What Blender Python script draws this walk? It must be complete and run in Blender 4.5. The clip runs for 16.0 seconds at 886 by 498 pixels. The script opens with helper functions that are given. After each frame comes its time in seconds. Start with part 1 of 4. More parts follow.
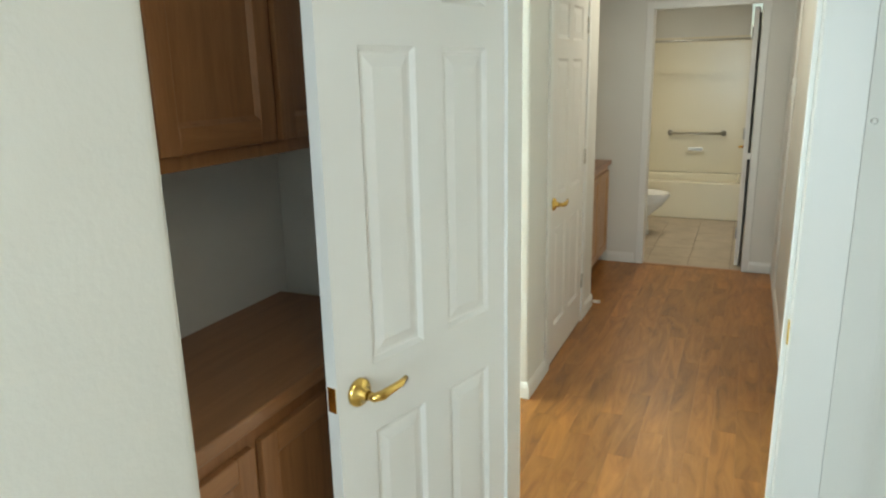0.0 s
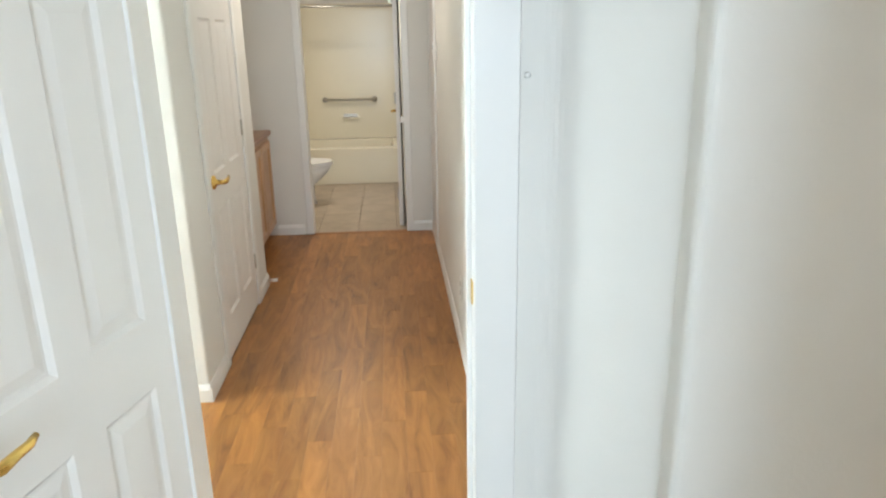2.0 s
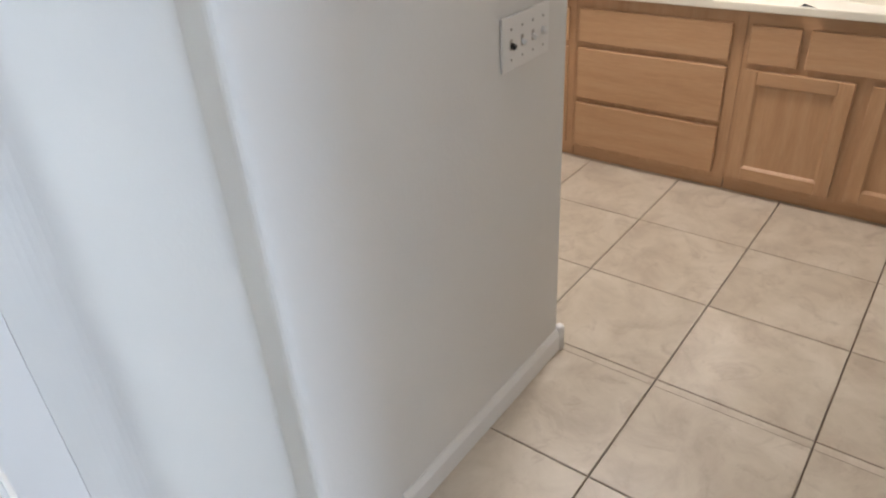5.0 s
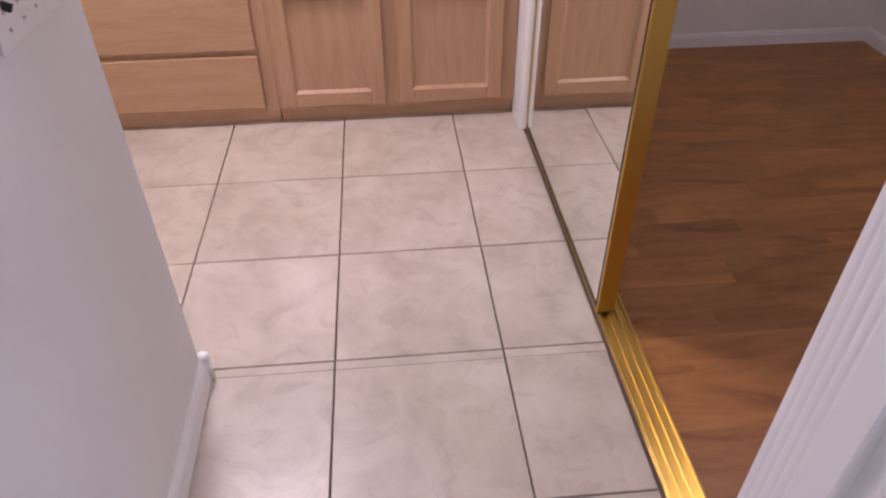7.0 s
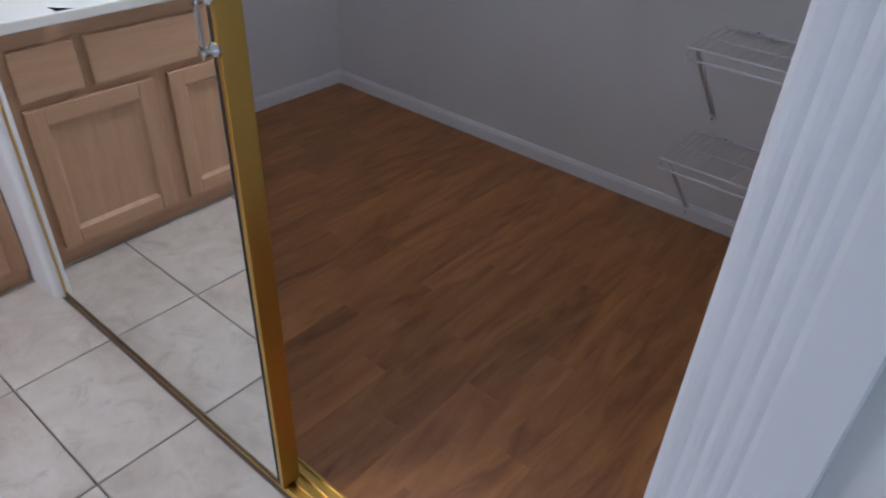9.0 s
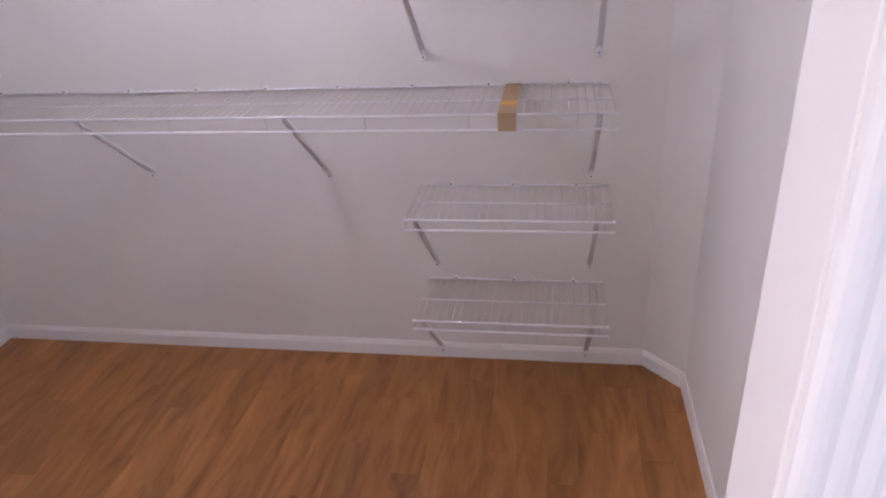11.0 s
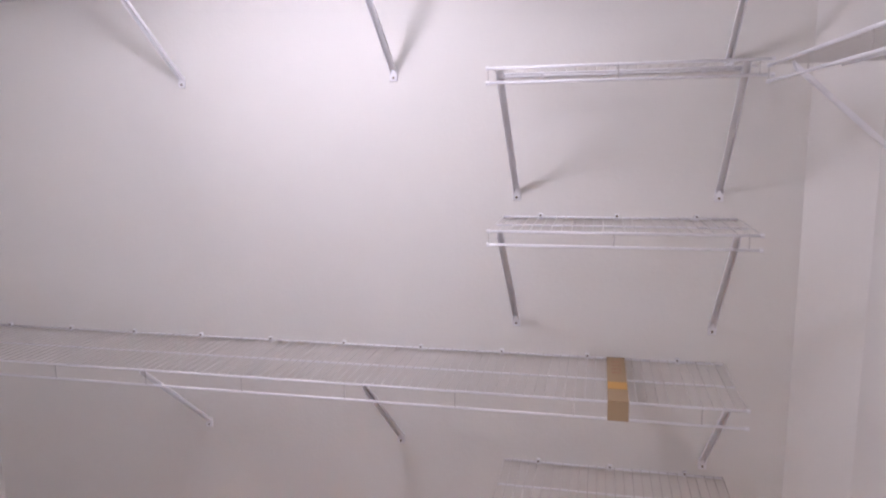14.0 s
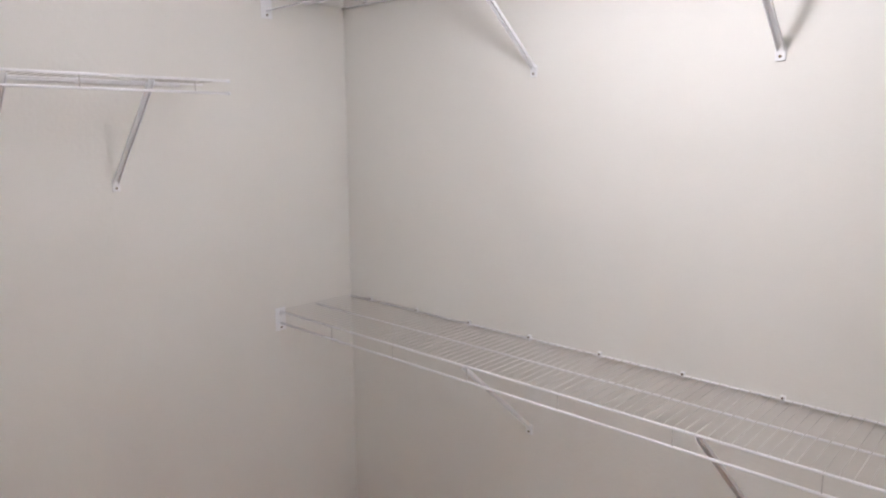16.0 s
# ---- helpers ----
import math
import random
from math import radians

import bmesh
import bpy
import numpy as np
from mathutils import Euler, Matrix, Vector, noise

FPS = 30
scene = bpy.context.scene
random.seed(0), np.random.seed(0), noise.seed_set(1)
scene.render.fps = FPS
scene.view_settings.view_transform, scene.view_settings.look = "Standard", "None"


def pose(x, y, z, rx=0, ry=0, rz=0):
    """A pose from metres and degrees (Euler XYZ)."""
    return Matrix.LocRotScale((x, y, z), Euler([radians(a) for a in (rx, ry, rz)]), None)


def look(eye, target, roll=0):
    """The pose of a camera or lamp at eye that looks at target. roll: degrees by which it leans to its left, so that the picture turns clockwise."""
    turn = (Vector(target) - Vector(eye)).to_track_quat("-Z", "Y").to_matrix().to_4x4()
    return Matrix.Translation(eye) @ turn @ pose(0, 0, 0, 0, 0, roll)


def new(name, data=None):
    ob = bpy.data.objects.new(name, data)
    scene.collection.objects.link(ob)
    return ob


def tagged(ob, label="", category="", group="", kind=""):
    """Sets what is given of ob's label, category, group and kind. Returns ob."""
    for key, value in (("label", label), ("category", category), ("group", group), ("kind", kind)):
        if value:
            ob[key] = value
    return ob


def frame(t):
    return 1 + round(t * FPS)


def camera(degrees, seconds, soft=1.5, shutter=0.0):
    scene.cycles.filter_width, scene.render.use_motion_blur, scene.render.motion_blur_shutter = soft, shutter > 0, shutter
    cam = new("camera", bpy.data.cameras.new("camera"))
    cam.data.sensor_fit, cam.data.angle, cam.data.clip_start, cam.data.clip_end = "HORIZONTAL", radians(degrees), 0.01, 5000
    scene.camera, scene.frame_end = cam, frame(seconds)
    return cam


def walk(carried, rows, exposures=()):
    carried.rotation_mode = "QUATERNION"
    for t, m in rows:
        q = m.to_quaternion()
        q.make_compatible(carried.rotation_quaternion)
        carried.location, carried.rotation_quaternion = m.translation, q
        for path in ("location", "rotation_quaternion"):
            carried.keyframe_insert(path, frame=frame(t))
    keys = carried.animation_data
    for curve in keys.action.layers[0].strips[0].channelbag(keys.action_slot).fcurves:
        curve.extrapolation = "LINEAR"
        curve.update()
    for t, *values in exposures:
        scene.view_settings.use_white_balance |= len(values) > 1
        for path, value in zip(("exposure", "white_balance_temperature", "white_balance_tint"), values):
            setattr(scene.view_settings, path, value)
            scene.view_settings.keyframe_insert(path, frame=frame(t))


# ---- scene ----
cam = camera(65.3, 16.0, soft=2.2)
PATH = [
    (0, (-1.563, -1.165, 1.595), (-2.341, 0.610, 1.103), -1.3),
    (0.5, (-1.535, -1.008, 1.574), (-2.223, 0.812, 1.113), -1.4),
    (1, (-1.539, -0.965, 1.577), (-1.975, 0.926, 1.097), -0.8),
    (1.5, (-1.570, -0.942, 1.567), (-1.718, 0.982, 1.041), -0.7),
    (2, (-1.613, -0.936, 1.558), (-1.478, 0.971, 0.969), -1.0),
    (2.5, (-1.651, -0.946, 1.568), (-1.259, 0.898, 0.900), -1.8),
    (3, (-1.657, -0.921, 1.538), (-1.064, 0.834, 0.785), -3.8),
    (3.5, (-1.552, -0.783, 1.457), (-0.826, 0.889, 0.635), -6.5),
    (3.7, (-1.603, -0.820, 1.474), (-0.778, 0.781, 0.605), -5.9),
    (5.8, (-1.519, -0.254, 1.395), (0.006, 0.391, 0.273), -2.9),
    (6, (-1.476, -0.221, 1.373), (0.086, 0.284, 0.232), -2.1),
    (6.5, (-1.357, -0.202, 1.348), (0.229, -0.015, 0.143), -1.6),
    (7, (-1.239, -0.172, 1.345), (0.316, -0.310, 0.096), -0.3),
    (7.5, (-1.115, -0.202, 1.350), (0.379, -0.605, 0.083), -0.5),
    (8, (-1.004, -0.237, 1.384), (0.382, -0.906, 0.107), -0.3),
    (8.5, (-0.903, -0.185, 1.403), (0.316, -1.192, 0.179), 2.3),
    (9, (-0.791, -0.152, 1.418), (0.229, -1.432, 0.274), 2.9),
    (9.5, (-0.726, -0.222, 1.448), (0.130, -1.643, 0.357), -0.2),
    (9.7, (-0.714, -0.249, 1.461), (0.099, -1.708, 0.387), -2.1),
    (11.8, (-0.352, -0.314, 1.738), (-0.257, -2.133, 1.093), -1.1),
    (12, (-0.330, -0.323, 1.743), (-0.241, -2.188, 1.177), -0.8),
    (12.5, (-0.349, -0.362, 1.744), (-0.193, -2.308, 1.354), -1.0),
    (13, (-0.377, -0.431, 1.762), (-0.120, -2.389, 1.446), -1.2),
    (13.5, (-0.361, -0.490, 1.775), (-0.015, -2.432, 1.444), -1.0),
    (14, (-0.312, -0.522, 1.768), (0.123, -2.445, 1.429), -0.9),
    (14.5, (-0.256, -0.565, 1.756), (0.315, -2.453, 1.423), -0.5),
    (15, (-0.204, -0.601, 1.759), (0.555, -2.422, 1.427), -0.0),
    (15.5, (-0.216, -0.652, 1.734), (0.819, -2.335, 1.426), 0.4),
    (16, (-0.267, -0.784, 1.758), (1.073, -2.229, 1.418), -0.3),
]
EXPOSURES = [(0.0, 0.1, 7300, 1), (0.5, 0.4, 7300, 5), (1.5, 0.3, 7150, 8), (2.0, 0.45, 6900, 10), (3.0, 0.15, 6600, 14), (3.5, 0.15, 6250, 6), (6.0, 0.15, 6600, 32), (7.0, 0.4, 6000, 42), (8.0, 0.0, 5300, 28), (9.0, 0.05, 5000, 19), (9.7, 0.15, 4950, 38),
             (11.8, 1.5, 6000, 32), (14.0, 1.2, 5750, 31), (15.0, 1.15, 5850, 26), (16.0, 1.25, 6000, 18)]
walk(cam, [(t, look(eye, target, roll)) for t, eye, target, roll in PATH], EXPOSURES)

# ---- world, daylight and lamps ----
CEIL = 2.44
world = bpy.data.worlds.new("world")
scene.world = world
world.use_nodes = True
wn = world.node_tree.nodes
sky = wn.new("ShaderNodeTexSky")
sky.sky_type = "NISHITA"
sky.sun_disc = False
sky.sun_elevation, sky.sun_rotation = radians(40), radians(200)
world.node_tree.links.new(sky.outputs[0], wn["Background"].inputs[0])
wn["Background"].inputs[1].default_value = 0.1


def area_lamp(name, eye, target, w, h, watts, rgb):
    data = bpy.data.lights.new(name, "AREA")
    data.shape, data.size, data.size_y, data.energy, data.color = "RECTANGLE", w, h, watts, rgb
    ob = new(name, data)
    ob.matrix_world = look(eye, target)
    return ob


sun_data = bpy.data.lights.new("sun", "SUN")
sun_data.energy, sun_data.angle, sun_data.color = 3.0, radians(0.5), (1, 0.95, 0.88)
new("sun", sun_data).matrix_world = look((0, 0, 10), (3.0, 8.0, 0))

# daylight in the window openings
area_lamp("window_light_hall", (-5.05, 1.46, 1.35), (-2.0, 1.46, 1.2), 0.66, 1.3, 80, (0.75, 0.92, 1.0))
area_lamp("window_light_vestibule", (-1.67, -4.0, 1.4), (-1.5, 0, 1.1), 0.92, 1.3, 70, (0.58, 0.78, 1.0))
# ceiling lamps, assumed sources with unseen fixtures; the closet one sits by its shadows
area_lamp("hall_fill", (-1.9, 3.4, CEIL - 0.11), (-1.9, 3.4, 0), 0.28, 0.28, 7.5, (1.0, 0.96, 0.88))
area_lamp("bathroom_fill", (-2.2, 5.8, CEIL - 0.11), (-2.2, 5.8, 0), 0.28, 0.28, 13, (1.0, 0.95, 0.86))
area_lamp("vanity_fill", (0.9, 0.5, CEIL - 0.11), (0.9, 0.5, 0), 0.35, 0.35, 26, (1.0, 0.955, 0.87))
area_lamp("vestibule_fill", (-1.5, -0.9, CEIL - 0.11), (-1.5, -0.9, 0), 0.25, 0.25, 3, (1.0, 0.97, 0.92))
globe = bpy.data.lights.new("closet_lamp", "POINT")
globe.energy, globe.color, globe.shadow_soft_size = 9.5, (1.0, 0.97, 0.92), 0.08
new("closet_lamp", globe).matrix_world = pose(0.48, -1.70, CEIL - 0.17)


# ---- materials ----
def material(name, base, rough=0.5, metal=0.0, spec=0.5):
    m = bpy.data.materials.new(name)
    m.use_nodes = True
    n, l = m.node_tree.nodes, m.node_tree.links
    b = n["Principled BSDF"]
    b.inputs["Base Color"].default_value = (*base, 1)
    b.inputs["Roughness"].default_value, b.inputs["Metallic"].default_value = rough, metal
    b.inputs["Specular IOR Level"].default_value = spec
    return m, n, l, b


def coords(n, l, scale=(1, 1, 1), kind="Object"):
    tc, mp = n.new("ShaderNodeTexCoord"), n.new("ShaderNodeMapping")
    mp.inputs["Scale"].default_value = scale
    l.new(tc.outputs[kind], mp.inputs[0])
    return mp


def noise_tex(n, l, vec, scale, detail=3.0, rough=0.5, dist=0.0):
    t = n.new("ShaderNodeTexNoise")
    t.inputs["Scale"].default_value, t.inputs["Detail"].default_value = scale, detail
    t.inputs["Roughness"].default_value, t.inputs["Distortion"].default_value = rough, dist
    l.new(vec.outputs[0], t.inputs["Vector"])
    return t


def ramp(n, l, fac, stops):
    r = n.new("ShaderNodeValToRGB")
    while len(r.color_ramp.elements) < len(stops):
        r.color_ramp.elements.new(0.5)
    for e, (p, c) in zip(r.color_ramp.elements, stops):
        e.position, e.color = p, (*c, 1)
    l.new(fac, r.inputs[0])
    return r


def add_bump(n, l, b, height, strength, dist=0.01):
    bp = n.new("ShaderNodeBump")
    bp.inputs["Strength"].default_value, bp.inputs["Distance"].default_value = strength, dist
    l.new(height, bp.inputs["Height"])
    l.new(bp.outputs[0], b.inputs["Normal"])


def paint(name, base, rough=0.6, bump=0.25, scale=90, vary=0.05):
    m, n, l, b = material(name, base, rough)
    c = coords(n, l)
    big = noise_tex(n, l, c, 1.3, 4)
    lo = tuple(x * (1 - vary) for x in base)
    hi = tuple(min(1, x * (1 + vary * 0.6)) for x in base)
    r = ramp(n, l, big.outputs[0], [(0.3, lo), (0.7, hi)])
    l.new(r.outputs[0], b.inputs["Base Color"])
    fine = noise_tex(n, l, c, scale, 3, 0.6)
    add_bump(n, l, b, fine.outputs[0], bump, 0.002)
    return m


WALL = paint("wall_paint", (0.74, 0.725, 0.69), 0.62, 0.35, 70)
CEILING = paint("ceiling_paint", (0.78, 0.77, 0.74), 0.8, 0.6, 60)
TRIM = paint("trim_paint", (0.80, 0.79, 0.77), 0.35, 0.06, 120, 0.03)
DOORP = paint("door_paint", (0.79, 0.76, 0.73), 0.38, 0.08, 140, 0.03)
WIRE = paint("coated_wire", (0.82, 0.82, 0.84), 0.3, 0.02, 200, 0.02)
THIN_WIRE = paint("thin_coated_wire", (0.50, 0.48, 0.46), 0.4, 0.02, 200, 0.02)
PLASTIC = paint("white_plastic", (0.80, 0.79, 0.76), 0.3, 0.02, 200, 0.02)
SURROUND = paint("tub_surround", (0.78, 0.72, 0.58), 0.22, 0.03, 100, 0.03)
PORCELAIN = paint("porcelain", (0.82, 0.82, 0.82), 0.12, 0.01, 200, 0.01)
MARBLE = paint("cultured_marble", (0.84, 0.80, 0.70), 0.18, 0.01, 100, 0.06)
GROUT = paint("grout", (0.20, 0.14, 0.10), 0.9, 0.5, 200, 0.2)
DARK = material("dark_gap", (0.02, 0.017, 0.015), 0.8)[0]
BRASS = material("polished_brass", (0.78, 0.52, 0.16), 0.2, 1.0)[0]
GOLD = material("gold_anodised", (0.62, 0.42, 0.10), 0.3, 1.0)[0]
BRONZE = material("dulled_gold", (0.16, 0.11, 0.055), 0.5, 0.8)[0]
STEEL = material("satin_steel", (0.50, 0.48, 0.45), 0.35, 1.0)[0]
CHROME = material("chrome", (0.80, 0.80, 0.80), 0.12, 1.0)[0]
MIRROR = material("mirror_glass", (0.86, 0.88, 0.87), 0.02, 1.0)[0]
CLEAR = material("clear_plastic", (0.85, 0.88, 0.92), 0.1)[0]
TAG = paint("brown_paper", (0.42, 0.30, 0.17), 0.8, 0.1, 120, 0.2)
TAG_ORANGE = paint("orange_print", (0.62, 0.34, 0.08), 0.7, 0.1, 120, 0.1)
LENS = material("lamp_lens", (0.8, 0.78, 0.74), 0.5)[0]
LENS.node_tree.nodes["Principled BSDF"].inputs["Emission Color"].default_value = (1, 0.93, 0.8, 1)
LENS.node_tree.nodes["Principled BSDF"].inputs["Emission Strength"].default_value = 3.0


def wood(name, dark, mid, light, axis="z", rough=0.38):
    m, n, l, b = material(name, mid, rough)
    s = {"z": (14, 14, 1.2), "y": (14, 1.2, 14), "x": (1.2, 14, 14)}[axis]
    c = coords(n, l, s)
    info = n.new("ShaderNodeObjectInfo")
    g = noise_tex(n, l, c, 2.2, 6, 0.6, 0.6)
    r = ramp(n, l, g.outputs[0], [(0.25, dark), (0.5, mid), (0.78, light)])
    c2 = coords(n, l, tuple(v * 6 for v in s))
    f = noise_tex(n, l, c2, 3, 3)
    mixn = n.new("ShaderNodeMix")
    mixn.data_type, mixn.blend_type = "RGBA", "MULTIPLY"
    mixn.inputs[0].default_value = 0.22
    l.new(r.outputs[0], mixn.inputs[6])
    l.new(f.outputs[0], mixn.inputs[7])
    l.new(mixn.outputs[2], b.inputs["Base Color"])
    add_bump(n, l, b, f.outputs[0], 0.08, 0.002)
    return m


MAPLE = wood("light_maple", (0.50, 0.285, 0.145), (0.57, 0.34, 0.185), (0.62, 0.39, 0.225))
MAPLE_H = wood("light_maple_across", (0.50, 0.285, 0.145), (0.57, 0.34, 0.185), (0.62, 0.39, 0.225), "x")
OAK = wood("brown_stained_wood", (0.27, 0.115, 0.045), (0.37, 0.165, 0.068), (0.45, 0.215, 0.095))
OAK_H = wood("brown_stained_wood_across", (0.27, 0.115, 0.045), (0.37, 0.165, 0.068), (0.45, 0.215, 0.095), "x")
TOP_BROWN = wood("brown_laminate_top", (0.29, 0.13, 0.058), (0.36, 0.17, 0.078), (0.41, 0.20, 0.095), "y", 0.3)


def laminate(name):
    m, n, l, b = material(name, (0.3, 0.12, 0.05), 0.30)
    geo = n.new("ShaderNodeNewGeometry")
    info = n.new("ShaderNodeObjectInfo")
    mul = n.new("ShaderNodeVectorMath")
    mul.operation = "SCALE"
    mul.inputs[0].default_value = (17, 31, 5)
    l.new(info.outputs["Random"], mul.inputs["Scale"])
    add = n.new("ShaderNodeVectorMath")
    add.operation = "ADD"
    l.new(geo.outputs["Position"], add.inputs[0])
    l.new(mul.outputs[0], add.inputs[1])
    mp = n.new("ShaderNodeMapping")
    mp.inputs["Scale"].default_value = (7, 1.3, 1)
    l.new(add.outputs[0], mp.inputs[0])
    g = noise_tex(n, l, mp, 1.7, 5, 0.6, 1.4)
    r = ramp(n, l, g.outputs[0], [(0.28, (0.185, 0.068, 0.015)), (0.44, (0.29, 0.113, 0.025)), (0.60, (0.37, 0.155, 0.037)), (0.8, (0.45, 0.200, 0.054))])
    hsv = n.new("ShaderNodeHueSaturation")
    mr = n.new("ShaderNodeMapRange")
    mr.inputs[3].default_value, mr.inputs[4].default_value = 0.82, 1.12
    l.new(info.outputs["Random"], mr.inputs[0])
    l.new(mr.outputs[0], hsv.inputs["Value"])
    l.new(r.outputs[0], hsv.inputs["Color"])
    l.new(hsv.outputs[0], b.inputs["Base Color"])
    mp2 = n.new("ShaderNodeMapping")
    mp2.inputs["Scale"].default_value = (120, 8, 1)
    l.new(geo.outputs["Position"], mp2.inputs[0])
    f = noise_tex(n, l, mp2, 1, 3)
    rr = n.new("ShaderNodeMapRange")
    rr.inputs[3].default_value, rr.inputs[4].default_value = 0.28, 0.5
    l.new(f.outputs[0], rr.inputs[0])
    l.new(rr.outputs[0], b.inputs["Roughness"])
    add_bump(n, l, b, f.outputs[0], 0.12, 0.001)
    return m


LAMINATE = laminate("cherry_laminate")


def ceramic(name, lo, mid, hi, spot):
    m, n, l, b = material(name, mid, 0.34)
    geo = n.new("ShaderNodeNewGeometry")
    info = n.new("ShaderNodeObjectInfo")
    mul = n.new("ShaderNodeVectorMath")
    mul.operation = "SCALE"
    mul.inputs[0].default_value = (23, 11, 7)
    l.new(info.outputs["Random"], mul.inputs["Scale"])
    add = n.new("ShaderNodeVectorMath")
    add.operation = "ADD"
    l.new(geo.outputs["Position"], add.inputs[0])
    l.new(mul.outputs[0], add.inputs[1])
    g = noise_tex(n, l, add, 5.5, 6, 0.62, 0.5)
    r = ramp(n, l, g.outputs[0], [(0.33, lo), (0.5, mid), (0.7, hi)])
    s = noise_tex(n, l, add, 9, 4, 0.7, 1.0)
    rs = ramp(n, l, s.outputs[0], [(0.54, (0, 0, 0)), (0.70, (1, 1, 1))])
    mixn = n.new("ShaderNodeMix")
    mixn.data_type = "RGBA"
    sc = n.new("ShaderNodeMath")
    sc.operation = "MULTIPLY"
    sc.inputs[1].default_value = 0.55
    l.new(rs.outputs[0], sc.inputs[0])
    l.new(sc.outputs[0], mixn.inputs[0])
    l.new(r.outputs[0], mixn.inputs[6])
    mixn.inputs[7].default_value = (*spot, 1)
    l.new(mixn.outputs[2], b.inputs["Base Color"])
    add_bump(n, l, b, g.outputs[0], 0.12, 0.003)
    return m


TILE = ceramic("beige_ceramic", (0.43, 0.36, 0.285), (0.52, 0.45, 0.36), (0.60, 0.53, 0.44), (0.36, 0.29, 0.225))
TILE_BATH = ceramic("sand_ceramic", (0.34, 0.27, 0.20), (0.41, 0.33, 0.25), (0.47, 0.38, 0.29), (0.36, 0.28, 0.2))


# ---- mesh helpers ----
def box(bm, x0, y0, z0, x1, y1, z1):
    vs = [bm.verts.new((x, y, z)) for x in (x0, x1) for y in (y0, y1) for z in (z0, z1)]
    for f in ((0, 1, 3, 2), (4, 6, 7, 5), (0, 4, 5, 1), (2, 3, 7, 6), (0, 2, 6, 4), (1, 5, 7, 3)):
        bm.faces.new([vs[i] for i in f])
    return vs


def bevel(bm, width, segments=2):
    bmesh.ops.bevel(bm, geom=list(bm.edges), offset=width, segments=segments, affect="EDGES", profile=0.5)


def part(name, bm, mat, parent=None, label="", smooth=False):
    bmesh.ops.recalc_face_normals(bm, faces=list(bm.faces))
    me = bpy.data.meshes.new(name)
    bm.to_mesh(me)
    bm.free()
    me.materials.append(mat)
    if smooth:
        me.shade_smooth()
    ob = new(name, me)
    ob.parent = parent
    return tagged(ob, label) if label else ob


def box_part(name, dims, mat, parent=None, bev=0.0, label=""):
    bm = bmesh.new()
    box(bm, *dims)
    if bev:
        bevel(bm, bev)
    return part(name, bm, mat, parent, label)


def structure(name, dims, mat, bev=0.0, label=""):
    return tagged(box_part(name, dims, mat, None, bev, label), kind="structure")


def thing(name, label, category, at=(0, 0, 0), turn=0.0, group=""):
    ob = new(name)
    ob.matrix_basis = pose(*at, 0, 0, turn)
    return tagged(ob, label, category, group)


def prism(bm, outline, z0, z1):
    lo = [bm.verts.new((x, y, z0)) for x, y in outline]
    hi = [bm.verts.new((x, y, z1)) for x, y in outline]
    bm.faces.new(lo[::-1])
    bm.faces.new(hi)
    k = len(outline)
    for i in range(k):
        bm.faces.new((lo[i], lo[(i + 1) % k], hi[(i + 1) % k], hi[i]))


def rounded(outline, radii, steps=6):
    """The outline with its corners rounded by the radii given."""
    out, k = [], len(outline)
    for i, (p, r) in enumerate(zip(outline, radii)):
        p = Vector(p)
        if r <= 0:
            out.append(tuple(p))
            continue
        a = (Vector(outline[i - 1]) - p).normalized()
        b = (Vector(outline[(i + 1) % k]) - p).normalized()
        for s in range(steps + 1):
            u = s / steps
            q = p + a * r * (1 - u) ** 2 + b * r * u ** 2
            out.append((q.x, q.y))
    return out


def wall(name, outline, z0=0.0, z1=CEIL, radii=None, mat=WALL):
    bm = bmesh.new()
    prism(bm, rounded(outline, radii) if radii else outline, z0, z1)
    return tagged(part(name, bm, mat), kind="structure")


def rod(bm, a, b, r, sides=8):
    a, b = Vector(a), Vector(b)
    z = (b - a).normalized()
    x = z.orthogonal().normalized()
    y = z.cross(x)
    rings = []
    for p in (a, b):
        rings.append([bm.verts.new(p + (x * math.cos(i * math.tau / sides) + y * math.sin(i * math.tau / sides)) * r) for i in range(sides)])
    for i in range(sides):
        bm.faces.new((rings[0][i], rings[0][(i + 1) % sides], rings[1][(i + 1) % sides], rings[1][i]))
    bm.faces.new(rings[0][::-1])
    bm.faces.new(rings[1])


def lathe(bm, profile, m=Matrix(), sides=24):
    """Turns (radius, height) pairs about z."""
    rings = []
    for r, z in profile:
        rings.append([bm.verts.new(m @ Vector((r * math.cos(i * math.tau / sides), r * math.sin(i * math.tau / sides), z))) for i in range(sides)])
    for p, q in zip(rings, rings[1:]):
        for i in range(sides):
            bm.faces.new((p[i], p[(i + 1) % sides], q[(i + 1) % sides], q[i]))
    bm.faces.new(rings[0][::-1])
    bm.faces.new(rings[-1])


def tube(bm, pts, radii, sides=10):
    rings = []
    pts = [Vector(p) for p in pts]
    for i, p in enumerate(pts):
        d = (pts[min(i + 1, len(pts) - 1)] - pts[max(i - 1, 0)]).normalized()
        x = d.cross(Vector((0, 0, 1)))
        x = x.normalized() if x.length > 1e-3 else Vector((1, 0, 0))
        y = d.cross(x)
        rings.append([bm.verts.new(p + (x * math.cos(k * math.tau / sides) + y * math.sin(k * math.tau / sides)) * radii[i]) for k in range(sides)])
    for p, q in zip(rings, rings[1:]):
        for i in range(sides):
            bm.faces.new((p[i], p[(i + 1) % sides], q[(i + 1) % sides], q[i]))
    bm.faces.new(rings[0][::-1])
    bm.faces.new(rings[-1])


